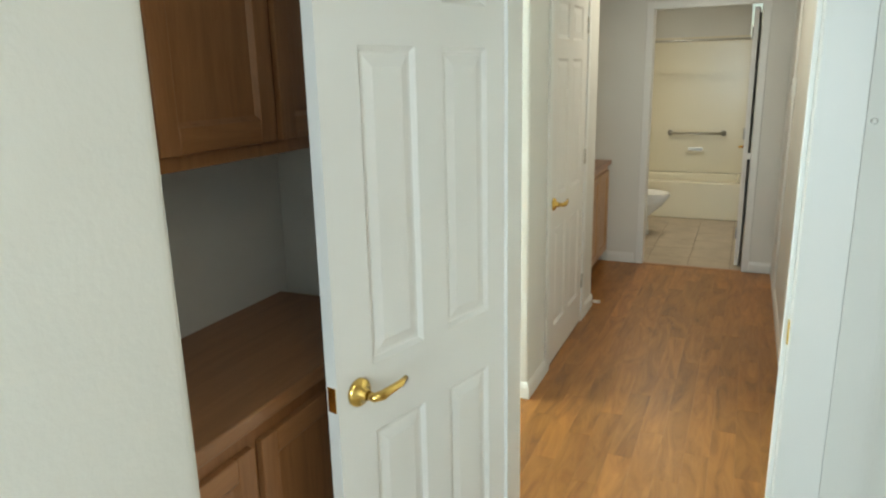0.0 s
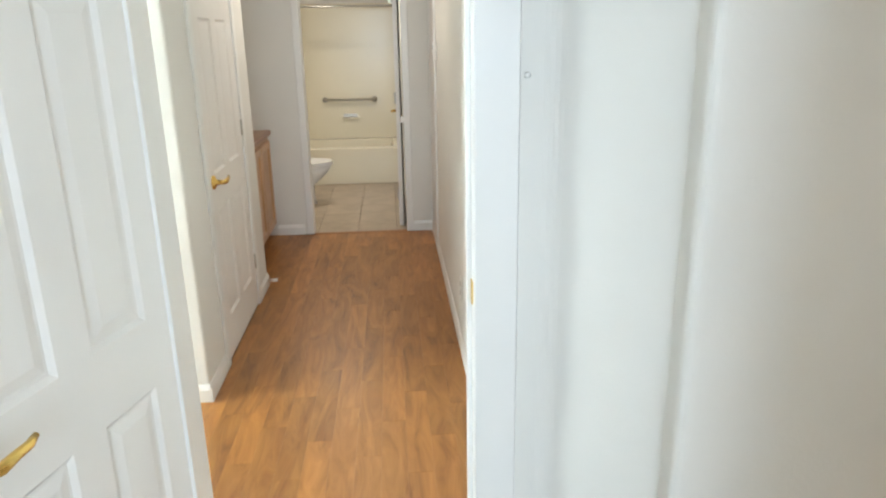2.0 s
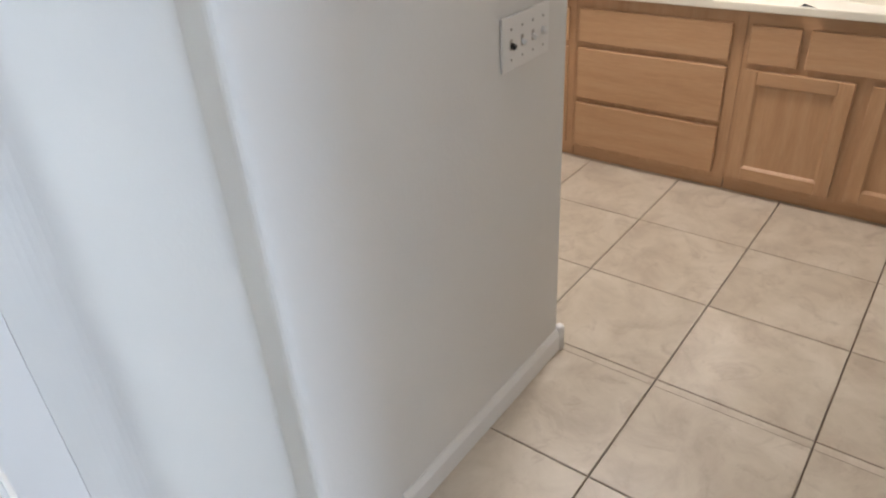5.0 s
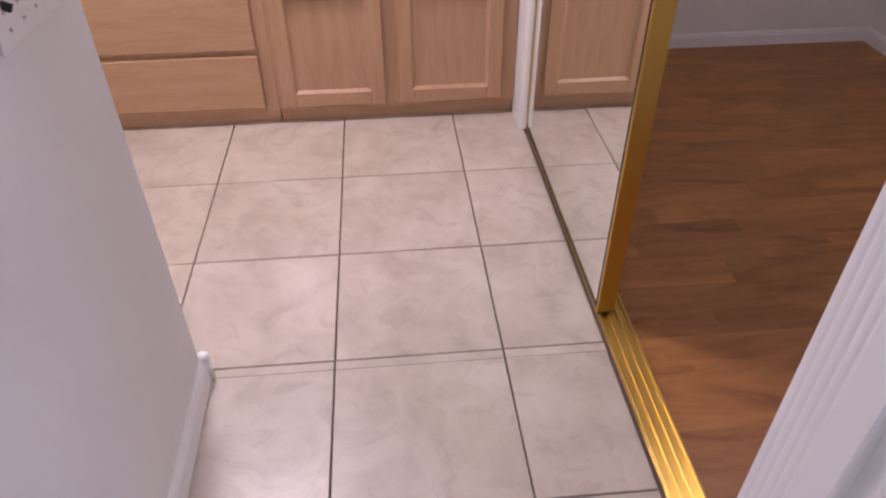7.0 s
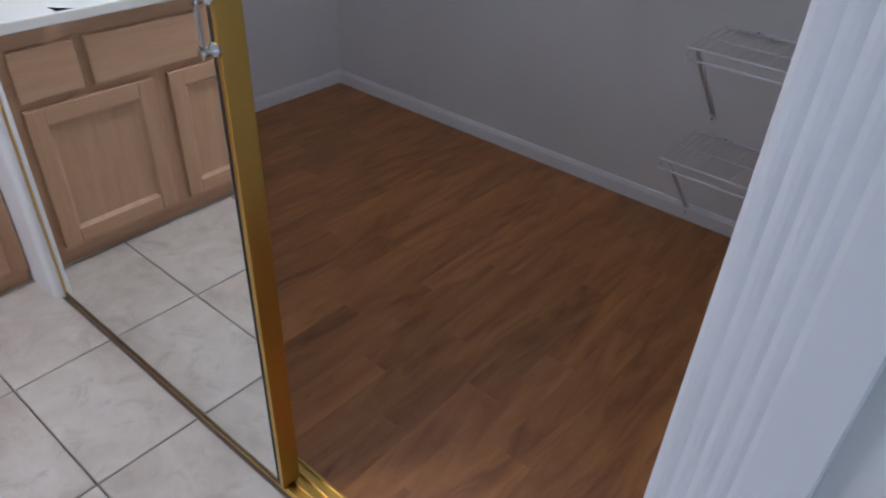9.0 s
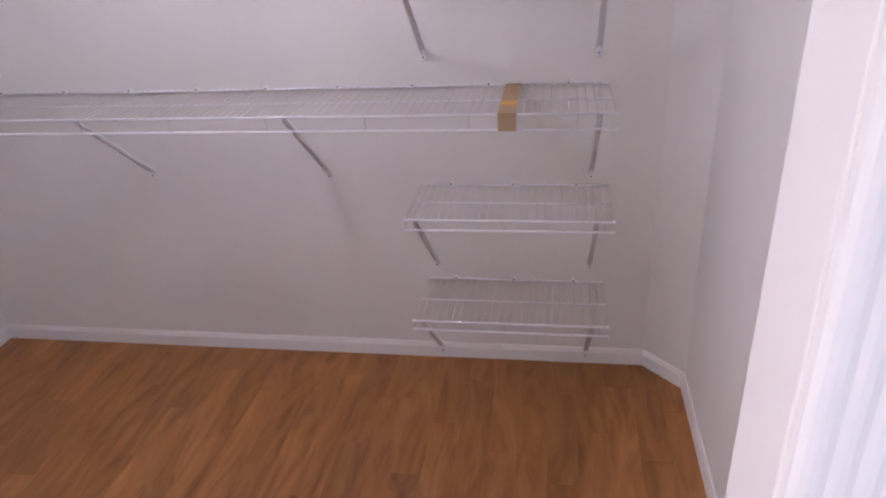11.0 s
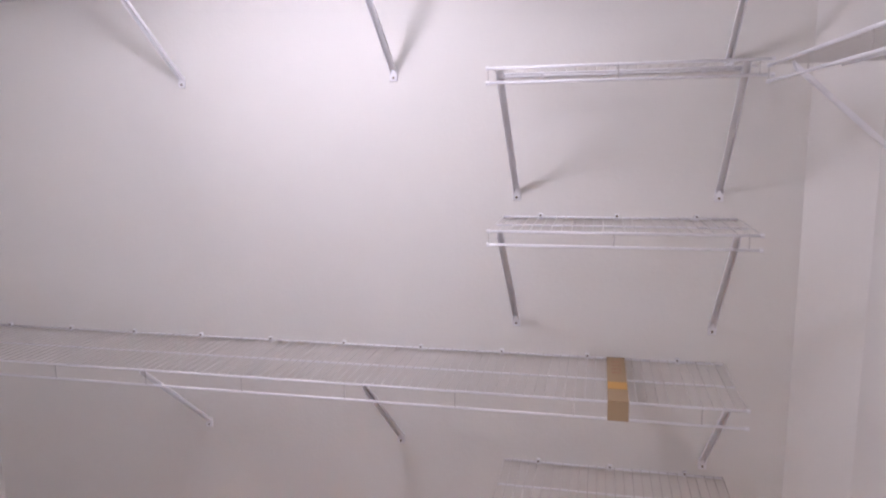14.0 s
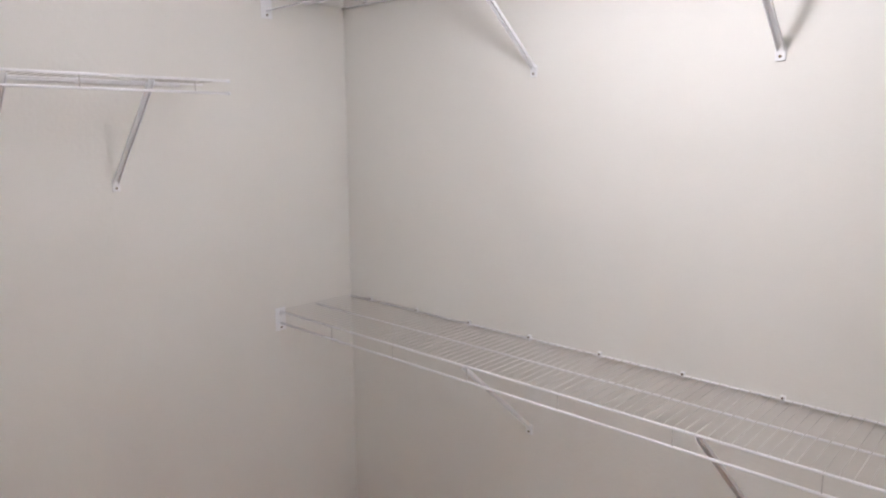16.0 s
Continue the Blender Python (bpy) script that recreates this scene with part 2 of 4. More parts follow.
def raised_panel(bm, x0, x1, z0, z1, y, side, rim=0.03, sink=0.008, field=0.0):
    """A moulded panel sunk into the face at y (side -1 looks to -y): a sloped rim down, then a raised field."""
    loops = []
    for ins, dep in ((0, 0.0), (0.012, sink), (0.020, sink), (0.020 + rim, field)):
        loops.append([bm.verts.new((x, y - side * dep, z)) for x, z in ((x0 + ins, z0 + ins), (x1 - ins, z0 + ins), (x1 - ins, z1 - ins), (x0 + ins, z1 - ins))])
    for p, q in zip(loops, loops[1:]):
        for i in range(4):
            bm.faces.new((p[i], p[(i + 1) % 4], q[(i + 1) % 4], q[i]))
    bm.faces.new(loops[-1])


def grid_face(bm, xs, zs, y, holes):
    """A face at y made of the cells between xs and zs but for the holes (i, j)."""
    v = {(i, j): bm.verts.new((x, y, z)) for i, x in enumerate(xs) for j, z in enumerate(zs)}
    for i in range(len(xs) - 1):
        for j in range(len(zs) - 1):
            if (i, j) not in holes:
                bm.faces.new((v[i, j], v[i + 1, j], v[i + 1, j + 1], v[i, j + 1]))


def lever_handle(parent, x, z, y, side, way, label="polished brass lever handle with round rose"):
    """A lever on the face at y; way: -1 points to -x, 1 to +x."""
    h = new("door_handle")
    h.parent = parent
    h.matrix_basis = pose(x, y, z)
    tagged(h, label)
    bm = bmesh.new()
    lathe(bm, [(0.034, 0.0), (0.034, 0.006), (0.028, 0.012), (0.014, 0.016), (0.013, 0.030)], Matrix.Rotation(radians(90 if side < 0 else -90), 4, "X"))
    part("rose", bm, BRASS, h, smooth=True)
    bm = bmesh.new()
    s = side
    tube(bm, [(0, s * 0.028, 0), (0, s * 0.050, 0), (way * 0.018, s * 0.058, 0.001), (way * 0.05, s * 0.058, 0.005), (way * 0.085, s * 0.054, 0.004), (way * 0.108, s * 0.050, 0.010)],
         [0.011, 0.011, 0.012, 0.010, 0.009, 0.006])
    part("lever", bm, BRASS, h, smooth=True)


def panel_door(name, label, width, height, hinge, turn, lever_z, hinge_side="start"):
    """A six panel door. Its local x runs from the hinge to the latch; faces look to -y and +y."""
    T = 0.035
    d = thing(name, label, "door", hinge, turn)
    st, mu = 0.115, 0.10
    pw = (width - 2 * st - mu) / 2
    xs = [0, st, st + pw, st + pw + mu, width - st, width]
    zs = [0.0, 0.20, 0.76, 0.93, 1.645, 1.745, 1.93, height]
    holes = {(i, j) for i in (1, 3) for j in (1, 3, 5)}
    bm = bmesh.new()
    for side in (-1, 1):
        y = side * T / 2
        grid_face(bm, xs, zs, y, holes)
        for i, j in holes:
            raised_panel(bm, xs[i], xs[i + 1], zs[j], zs[j + 1], y, side, 0.026, 0.009, 0.003)
    for a, b in (((0, 0), (0, height)), ((width, 0), (width, height))):
        f = [bm.verts.new((a[0], y, z)) for y, z in ((-T / 2, 0), (T / 2, 0), (T / 2, height), (-T / 2, height))]
        bm.faces.new(f)
    for z in (0, height):
        bm.faces.new([bm.verts.new(p) for p in ((0, -T / 2, z), (width, -T / 2, z), (width, T / 2, z), (0, T / 2, z))])
    part("leaf", bm, DOORP, d)
    return d, T


def hinges(door, z_list, x, y, width=0.012):
    for z in z_list:
        h = new("hinge")
        h.parent = door
        h.matrix_basis = pose(x, y, z)
        tagged(h, "dull steel butt hinge")
        bm = bmesh.new()
        rod(bm, (0, 0, -0.045), (0, 0, 0.045), 0.007)
        part("barrel", bm, STEEL, h, smooth=True)
        box_part("hinge_leaf", (-0.022, -0.002, -0.045, 0.0, 0.002, 0.045), STEEL, h)


def baseboard(name, a, b, height=0.083, thick=0.012):
    """A skirting along the wall from a to b, standing on the left of that way."""
    a, b = Vector(a), Vector(b)
    d = (b - a).normalized()
    nrm = Vector((-d.y, d.x))
    bm = bmesh.new()
    prof = [(0, 0), (thick, 0), (thick, height * 0.72), (thick * 0.75, height * 0.82), (thick * 0.55, height * 0.93), (thick * 0.3, height), (0, height)]
    ends = []
    for p in (a, b):
        ends.append([bm.verts.new((*(p + nrm * o), z)) for o, z in prof])
    k = len(prof)
    for i in range(k):
        bm.faces.new((ends[0][i], ends[0][(i + 1) % k], ends[1][(i + 1) % k], ends[1][i]))
    bm.faces.new(ends[0][::-1])
    bm.faces.new(ends[1])
    return tagged(part(name, bm, TRIM), kind="structure")


# ---- the shell ----
SY, WY = 0.32, 0.66            # switch wall, doorway wall
E2, E3, E4 = (-1.02, 0.41), (-1.045, 0.295), (-0.81, 0.312)   # corners of the short return beside the door
FAR = 4.68
structure("ground", (-7, -6, -0.30, 4, 9.5, -0.14), GROUT)
structure("floor_base", (-5.1, -4.2, -0.14, 2.1, 7.6, -0.012), GROUT)
structure("ceiling", (-5.3, -4.3, CEIL, 2.2, 7.7, CEIL + 0.12), CEILING)

# switch wall block, with rounded corners
wall("wall_switch", [E3, E4, (-0.03, SY), (-0.03, 2.35), (-0.95, 2.35), (-0.95, 1.2), E2], radii=[0.035, 0.02, 0.02, 0, 0, 0, 0])
# doorway wall, east of the door, up the hall
wall("wall_doorway", [(-1.315, WY + 0.01), (-1.235, WY), E2, (-0.95, 1.2), (-0.95, FAR), (-1.29, FAR), (-1.29, WY + 0.146), (-1.315, WY + 0.146)], radii=[0, 0.04, 0, 0, 0, 0, 0, 0])
# wall between niche and passage
wall("wall_niche_north", [(-3.07, WY + 0.02), (-2.185, WY + 0.02), (-2.185, WY + 0.14), (-3.07, WY + 0.14)])
wall("wall_niche_back", [(-3.07, -0.56), (-2.95, -0.56), (-2.95, WY + 0.02), (-3.07, WY + 0.02)])
wall("wall_west", [(-2.355, -4.2), (-2.355, -0.38), (-2.95, -0.36), (-2.95, -0.56), (-2.42, -0.56), (-2.42, -4.2)], radii=[0, 0.03, 0, 0, 0, 0])
structure("wall_over_door", (-2.185, WY + 0.02, 2.09, -1.316, WY + 0.14, CEIL), WALL)
# passage to the west and hall walls
wall("wall_hall_west", [(-2.47, 1.92), (-2.47, 2.27), (-2.59, 2.27), (-2.59, 2.09), (-5.1, 2.09), (-5.1, 1.92)], radii=[0.012, 0, 0, 0, 0, 0])
wall("wall_hall_west_far", [(-2.47, 3.13), (-2.47, 3.46), (-3.3, 3.46), (-3.3, 3.34), (-2.59, 3.34), (-2.59, 3.13)], radii=[0, 0.012, 0, 0, 0, 0])
structure("wall_over_hall_door", (-2.59, 2.27, 2.06, -2.47, 3.13, CEIL), WALL)
structure("wall_recess_back", (-3.3, 3.46, 0, -3.18, FAR, CEIL), WALL)
structure("wall_far_west", (-3.3, FAR, 0, -2.30, FAR + 0.12, CEIL), WALL)
structure("wall_far_east", (-1.50, FAR, 0, -0.85, FAR + 0.12, CEIL), WALL)
structure("wall_over_bath_door", (-2.30, FAR, 2.05, -1.50, FAR + 0.12, CEIL), WALL)
structure("wall_bath_west", (-3.3, FAR + 0.12, 0, -3.18, 7.6, CEIL), WALL)
structure("wall_bath_east", (-1.50, FAR + 0.12, 0, -1.38, 7.6, CEIL), WALL)
structure("wall_bath_north", (-3.18, 7.48, 0, -1.60, 7.6, CEIL), WALL)
# passage west end with its window opening
for nm, d in (("wall_passage_low", (-5.1, WY + 0.14, 0, -4.98, 1.97, 0.6)), ("wall_passage_high", (-5.1, WY + 0.14, 2.1, -4.98, 1.97, CEIL)),
              ("wall_passage_s", (-5.1, WY + 0.14, 0.6, -4.98, 1.06, 2.1)), ("wall_passage_n", (-5.1, 1.86, 0.6, -4.98, 1.97, 2.1)), ("wall_passage_side", (-5.1, WY + 0.02, 0, -3.07, WY + 0.14, CEIL))):
    structure(nm, d, WALL)
# master bathroom
wall("wall_vanity", [(1.86, -0.69), (1.98, -0.69), (1.98, 2.35), (1.86, 2.35)])
structure("wall_master_north", (-0.03, 2.23, 0, 1.86, 2.35, CEIL), WALL)
# closet
SW = -2.555
CW, CE = -0.985, 1.89          # west and east faces of the closet
wall("wall_closet_east", [(CE, SW), (CE + 0.12, SW), (CE + 0.12, -0.80), (CE, -0.80)])
wall("wall_closet_south", [(CW - 0.12, SW - 0.12), (CE + 0.12, SW - 0.12), (CE + 0.12, SW), (-0.855, SW), (CW, SW + 0.135), (CW - 0.12, SW + 0.135)])
wall("wall_closet_west", [(CW - 0.12, SW + 0.135), (CW, SW + 0.135), (CW, -0.80), (CW - 0.12, -0.80)])
wall("wall_closet_jamb", [(CW - 0.12, -0.80), (-0.69, -0.80), (-0.69, -0.70), (CW - 0.12, -0.70)])
wall("wall_closet_post", [(1.165, -0.80), (CE + 0.12, -0.80), (CE + 0.12, -0.69), (1.165, -0.69)], radii=[0.01, 0, 0, 0.035])
structure("wall_over_closet", (-0.69, -0.80, 2.06, 1.165, -0.70, CEIL), WALL)
# vestibule south end with its window opening
structure("wall_vestibule_east", (CW - 0.12, -4.2, 0, CW, SW - 0.12, CEIL), WALL)
for nm, d in (("wall_south_low", (-2.3, -4.2, 0, CW - 0.12, -4.08, 0.7)), ("wall_south_high", (-2.3, -4.2, 2.1, CW - 0.12, -4.08, CEIL)),
              ("wall_south_w", (-2.3, -4.2, 0.7, -2.15, -4.08, 2.1)), ("wall_south_e", (-1.20, -4.2, 0.7, CW - 0.12, -4.08, 2.1))):
    structure(nm, d, WALL)


def window(name, x0, x1, z0, z1, y, turn, at):
    w = thing(name, "white framed window with two clear panes", "window", at, turn)
    w["kind"] = "structure"
    for i, d in enumerate(((x0, y, z0, x0 + 0.04, y + 0.05, z1), (x1 - 0.04, y, z0, x1, y + 0.05, z1), (x0 + 0.04, y, z0, x1 - 0.04, y + 0.05, z0 + 0.04),
                           (x0 + 0.04, y, z1 - 0.04, x1 - 0.04, y + 0.05, z1), ((x0 + x1) / 2 - 0.02, y, z0 + 0.04, (x0 + x1) / 2 + 0.02, y + 0.05, z1 - 0.04))):
        box_part("window_frame", d, TRIM, w, 0.004)
    for a, b in ((x0 + 0.04, (x0 + x1) / 2 - 0.02), ((x0 + x1) / 2 + 0.02, x1 - 0.04)):
        p = box_part("pane", (a, y + 0.02, z0 + 0.04, b, y + 0.026, z1 - 0.04), GLASS, w)
        p.visible_shadow = False


GLASS = material("window_glass", (1, 1, 1), 0.0)[0]
GLASS.node_tree.nodes["Principled BSDF"].inputs["Transmission Weight"].default_value = 1.0
window("window_1", -2.15, -1.20, 0.7, 2.1, 0, 0, (0, -4.18, 0))
window("window_2", 1.06, 1.86, 0.6, 2.1, 0, 90, (-5.03, 0, 0))

# ---- trim ----
baseboard("baseboard_switch", (-0.03, SY), (-0.805, 0.312))
baseboard("baseboard_switch_end", (-0.03, 2.23), (-0.03, SY - 0.012))
baseboard("baseboard_bend", (-0.815, 0.312), (-1.02, 0.297))
baseboard("baseboard_return", (-1.043, 0.315), (-1.022, 0.40))
baseboard("baseboard_doorway", (-1.028, 0.419), (-1.225, WY - 0.01))
baseboard("baseboard_hall_east", (-1.29, WY + 0.15), (-1.29, FAR))
baseboard("baseboard_strip", (-2.47, 1.92), (-4.9, 1.92))
baseboard("baseboard_hall_west", (-2.47, 2.23), (-2.47, 1.908))
baseboard("baseboard_hall_west_far", (-2.47, 3.46), (-2.47, 3.17))
baseboard("baseboard_far_west", (-2.36, FAR), (-2.58, FAR))
baseboard("baseboard_far_east", (-1.29, FAR), (-1.46, FAR))
baseboard("baseboard_closet_south", (-0.855, SW), (CE, SW), 0.068, 0.008)
baseboard("baseboard_closet_chamfer", (CW, SW + 0.135), (-0.855, SW), 0.068, 0.008)
baseboard("baseboard_closet_west", (CW, -0.81), (CW, SW + 0.135), 0.068, 0.008)
baseboard("baseboard_closet_east", (CE, SW), (CE, -0.81), 0.068, 0.008)
baseboard("baseboard_west", (-2.355, -0.41), (-2.355, -4.0))
# rounded skirting block at the wall's end
bm = bmesh.new()
lathe(bm, [(0.016, 0), (0.016, 0.082), (0.010, 0.090)], Matrix.Translation((-0.028, SY - 0.004, 0)), 14)
tagged(part("baseboard_corner", bm, TRIM, smooth=True), kind="structure")


def casing(name, x0, x1, y, z1, side, w=0.06, t=0.014, legs=(1, 1), flutes=0):
    """Flat casing round an opening from x0 to x1 in the wall face at y that looks to side * y."""
    c = new(name)
    tagged(c, "white painted door casing", kind="structure")
    y0, y1 = sorted((y, y + side * t))
    if legs[0]:
        box_part("casing_leg", (x0 - w, y0, 0, x0, y1, z1 + w), TRIM, c, 0.004)
    if legs[1]:
        box_part("casing_leg", (x1, y0, 0, x1 + w, y1, z1 + w), TRIM, c, 0.004)
    box_part("casing_head", (x0, y0, z1, x1, y1, z1 + w), TRIM, c, 0.004)
    return c


# entry door frame: jamb linings, stop and casing
jamb = new("door_frame_1")
tagged(jamb, "white painted wooden door frame", kind="structure")
box_part("jamb_lining", (-1.422, WY + 0.006, 0, -1.316, WY + 0.145, 2.07), TRIM, jamb, 0.003)
box_part("jamb_stop", (-1.434, WY + 0.075, 0, -1.422, WY + 0.11, 2.06), TRIM, jamb, 0.002)
box_part("jamb_lining", (-2.185, WY + 0.01, 0, -2.165, WY + 0.145, 2.07), TRIM, jamb, 0.003)
box_part("jamb_head", (-2.165, WY + 0.03, 2.05, -1.422, WY + 0.145, 2.09), TRIM, jamb, 0.003)
box_part("strike_plate", (-1.426, WY + 0.045, 0.90, -1.4215, WY + 0.072, 0.96), BRASS, jamb, 0.0, "small brass strike plate")
# cased bathroom doorway
casing("door_frame_2", -2.285, -1.515, FAR, 2.04, -1, 0.055)
fr2 = bpy.data.objects["door_frame_2"]
box_part("jamb_lining", (-2.30, FAR - 0.002, 0, -2.285, FAR + 0.125, 2.05), TRIM, fr2, 0.002)
box_part("jamb_lining", (-1.515, FAR - 0.002, 0, -1.50, FAR + 0.125, 2.05), TRIM, fr2, 0.002)
# hall door frame
fr3 = new("door_frame_3")
tagged(fr3, "white painted door frame in the hall", kind="structure")
box_part("casing_leg", (-2.471, 2.235, 0, -2.457, 2.29, 2.10), TRIM, fr3, 0.003)
box_part("casing_leg", (-2.471, 3.105, 0, -2.457, 3.165, 2.10), TRIM, fr3, 0.003)
box_part("casing_head", (-2.471, 2.29, 2.045, -2.457, 3.105, 2.10), TRIM, fr3, 0.003)
# closet jamb with fluted casing
fr4 = new("closet_frame")
tagged(fr4, "white fluted door casing round the closet opening", kind="structure")
box_part("jamb_lining", (-0.69, -0.802, 0, -0.672, -0.698, 2.06), TRIM, fr4, 0.002)
box_part("jamb_head", (-0.672, -0.802, 2.04, 1.165, -0.698, 2.06), TRIM, fr4, 0.002)
bm = bmesh.new()
prof = [(-0.815, -0.70), (-0.815, -0.687)]
for i in range(23):
    prof.append((-0.812 + i * 0.006, -0.682 - (0.0012 if i % 3 == 1 and i > 8 else 0.0)))
prof += [(-0.675, -0.687), (-0.675, -0.70)]
prism(bm, prof[::-1], 0, 2.10)
part("casing_leg", bm, TRIM, fr4)
# threshold strip at the doorway and the bathroom
tagged(box_part("threshold", (-2.165, WY + 0.02, -0.012, -1.422, WY + 0.055, 0.004), OAK, None, 0.002), "dark wooden threshold strip at the doorway", "threshold", kind="structure")
tagged(box_part("threshold", (-2.285, FAR - 0.02, -0.012, -1.515, FAR + 0.02, 0.004), OAK, None, 0.002), "dark wooden threshold strip at the bathroom doorway", "threshold", kind="structure")

# ---- doors ----
hx, hy, lx, ly = -2.183, 0.705, -2.365, 0.030
ang = math.degrees(math.atan2(ly - hy, lx - hx))
W1 = math.hypot(lx - hx, ly - hy)
door, T = panel_door("door_1", "open white six panel door beside the cabinet niche", W1, 2.03, (hx, hy, 0.012), ang, 0.90)
lever_handle(door, W1 - 0.065, 0.88, T / 2, 1, -1)
lever_handle(door, W1 - 0.065, 0.88, -T / 2, -1, -1)
box_part("latch_plate", (W1 - 0.0005, -0.0125, 0.85, W1 + 0.0015, 0.0125, 0.91), BRASS, door, 0.0, "brass latch plate on the door edge")
hinges(door, (0.25, 1.05, 1.83), -0.004, -T / 2 - 0.003)

door2, T = panel_door("door_2", "closed white six panel door in the hall", 0.80, 2.02, (-2.485, 3.10, 0.012), -90, 0.9)
lever_handle(door2, 0.735, 0.90, T / 2, 1, -1)
hinges(door2, (0.27, 1.07, 1.84), 0.0, T / 2 + 0.004)


door3, T = panel_door("door_3", "white six panel door standing open inside the hall bathroom", 0.74, 2.02, (-1.555, 4.82, 0.012), 88, 0.9)
hinges(door3, (0.27, 1.07, 1.84), -0.006, T / 2 + 0.004)
lever_handle(door3, 0.675, 0.90, T / 2, 1, -1)
# closed closet door in the hall's east wall
dl = tagged(new("door_frame_5"), "white painted closed door with flat casing", kind="structure")
box_part("casing_leg", (-1.304, 4.02, 0, -1.2895, 4.075, 2.10), TRIM, dl, 0.003)
box_part("casing_leg", (-1.304, 4.59, 0, -1.2895, 4.645, 2.10), TRIM, dl, 0.003)
box_part("casing_head", (-1.304, 4.075, 2.045, -1.2895, 4.59, 2.10), TRIM, dl, 0.003)
box_part("flush_leaf", (-1.298, 4.08, 0.012, -1.2895, 4.585, 2.04), DOORP, dl, 0.002)
# small fittings on the frames
sb = thing("door_bumper", "small white rubber bumper on the door casing", "door bumper")
bm = bmesh.new()
lathe(bm, [(0.008, 0), (0.007, 0.005), (0.003, 0.008)], Matrix.Translation((-1.30, WY + 0.0055, 1.47)) @ Matrix.Rotation(radians(90), 4, "X"), 14)
part("bumper_body", bm, PLASTIC, sb, smooth=True)
lk = thing("privacy_latch", "small white latch case on the bathroom door jamb", "latch")
box_part("latch_case", (-1.540, FAR - 0.03, 0.90, -1.5155, FAR - 0.0145, 0.95), PLASTIC, lk, 0.003)

# ---- cabinets ----
def cab_door(parent, x0, x1, z0, z1, y, mat_v, mat_h, rail=0.055, name="door", label=""):
    """A framed door whose face looks to -y, y its back."""
    d = new(name)
    d.parent = parent
    if label:
        tagged(d, label)
    t = 0.019
    for dims in ((x0, y - t, z0, x0 + rail, y, z1), (x1 - rail, y - t, z0, x1, y, z1)):
        box_part("stile", dims, mat_v, d, 0.003)
    for dims in ((x0 + rail, y - t, z0, x1 - rail, y, z0 + rail), (x0 + rail, y - t, z1 - rail, x1 - rail, y, z1)):
        box_part("rail", dims, mat_h, d, 0.003)
    bm = bmesh.new()
    loops = []
    for ins, dep in ((0.0, 0.002), (0.010, 0.012), (0.014, 0.012)):
        loops.append([bm.verts.new((x, y - t + dep, z)) for x, z in ((x0 + rail + ins, z0 + rail + ins), (x1 - rail - ins, z0 + rail + ins), (x1 - rail - ins, z1 - rail - ins), (x0 + rail + ins, z1 - rail - ins))])
    for p, q in zip(loops, loops[1:]):
        for i in range(4):
            bm.faces.new((p[i], p[(i + 1) % 4], q[(i + 1) % 4], q[i]))
    bm.faces.new(loops[-1])
    part("panel", bm, mat_v, d)
    return d


def drawer_front(parent, x0, x1, z0, z1, y, mat, name="drawer_front"):
    return box_part(name, (x0, y - 0.019, z0, x1, y, z1), mat, parent, 0.005)


def cabinet(name, label, cat, at, turn, width, depth, height, mat_v, mat_h, toe=0.085, group="", solid=True, recess=0.055):
    """A cabinet body; local x along the front, front face at y 0 looking to -y, back at y depth."""
    c = thing(name, label, cat, at, turn, group)
    top = height if solid else 0.61
    box_part("body", (0, 0.001, toe, width, depth, top), mat_v, c, 0.001)
    if not solid:
        box_part("face_rail", (0, 0.001, top, width, 0.02, height), mat_h, c, 0.001)
        for a, b in ((0, 0.016), (width - 0.016, width)):
            box_part("side_panel", (a, 0.0205, top, b, depth, height), mat_v, c)
    if toe:
        box_part("toe_kick", (0.002, recess, 0, width - 0.002, depth - 0.01, toe), mat_h, c)
    return c


# bathroom vanity: front at x 1.30 looking west; local x runs south
VX, VT = 1.31, 0.778
c = cabinet("vanity_cabinet", "light maple sink cabinet with two doors and three false fronts", "cabinet", (VX, 0.25, 0), -90, 0.937, 0.55, VT, MAPLE, MAPLE_H, toe=0.055, recess=0.02, solid=False)
cab_door(c, 0.018, 0.421, 0.075, 0.55, 0, MAPLE, MAPLE_H)
cab_door(c, 0.476, 0.881, 0.075, 0.55, 0, MAPLE, MAPLE_H)
for a, b in ((0.02, 0.205), (0.235, 0.66), (0.69, 0.88)):
    drawer_front(c, a, b, 0.575, 0.725, 0, MAPLE_H, "false_front")
c = cabinet("drawer_cabinet", "light maple cabinet with three wide drawers", "cabinet", (VX, 0.99, 0), -90, 0.739, 0.55, VT, MAPLE, MAPLE_H, toe=0.055, recess=0.02)
for a, b in ((0.078, 0.292), (0.315, 0.55), (0.575, 0.725)):
    drawer_front(c, 0.02, 0.69, a, b, 0, MAPLE_H, "drawer")
c = cabinet("vanity_cabinet", "light maple sink cabinet at the far end of the counter", "cabinet", (VX, 2.05, 0), -90, 1.059, 0.55, VT, MAPLE, MAPLE_H, toe=0.055, recess=0.02, solid=False)
cab_door(c, 0.03, 0.50, 0.075, 0.55, 0, MAPLE, MAPLE_H)
cab_door(c, 0.80, 1.03, 0.075, 0.55, 0, MAPLE, MAPLE_H)
cab_door(c, 0.53, 0.77, 0.075, 0.55, 0, MAPLE, MAPLE_H)
for a, b in ((0.03, 0.50), (0.53, 0.77), (0.80, 1.03)):
    drawer_front(c, a, b, 0.575, 0.725, 0, MAPLE_H, "false_front")


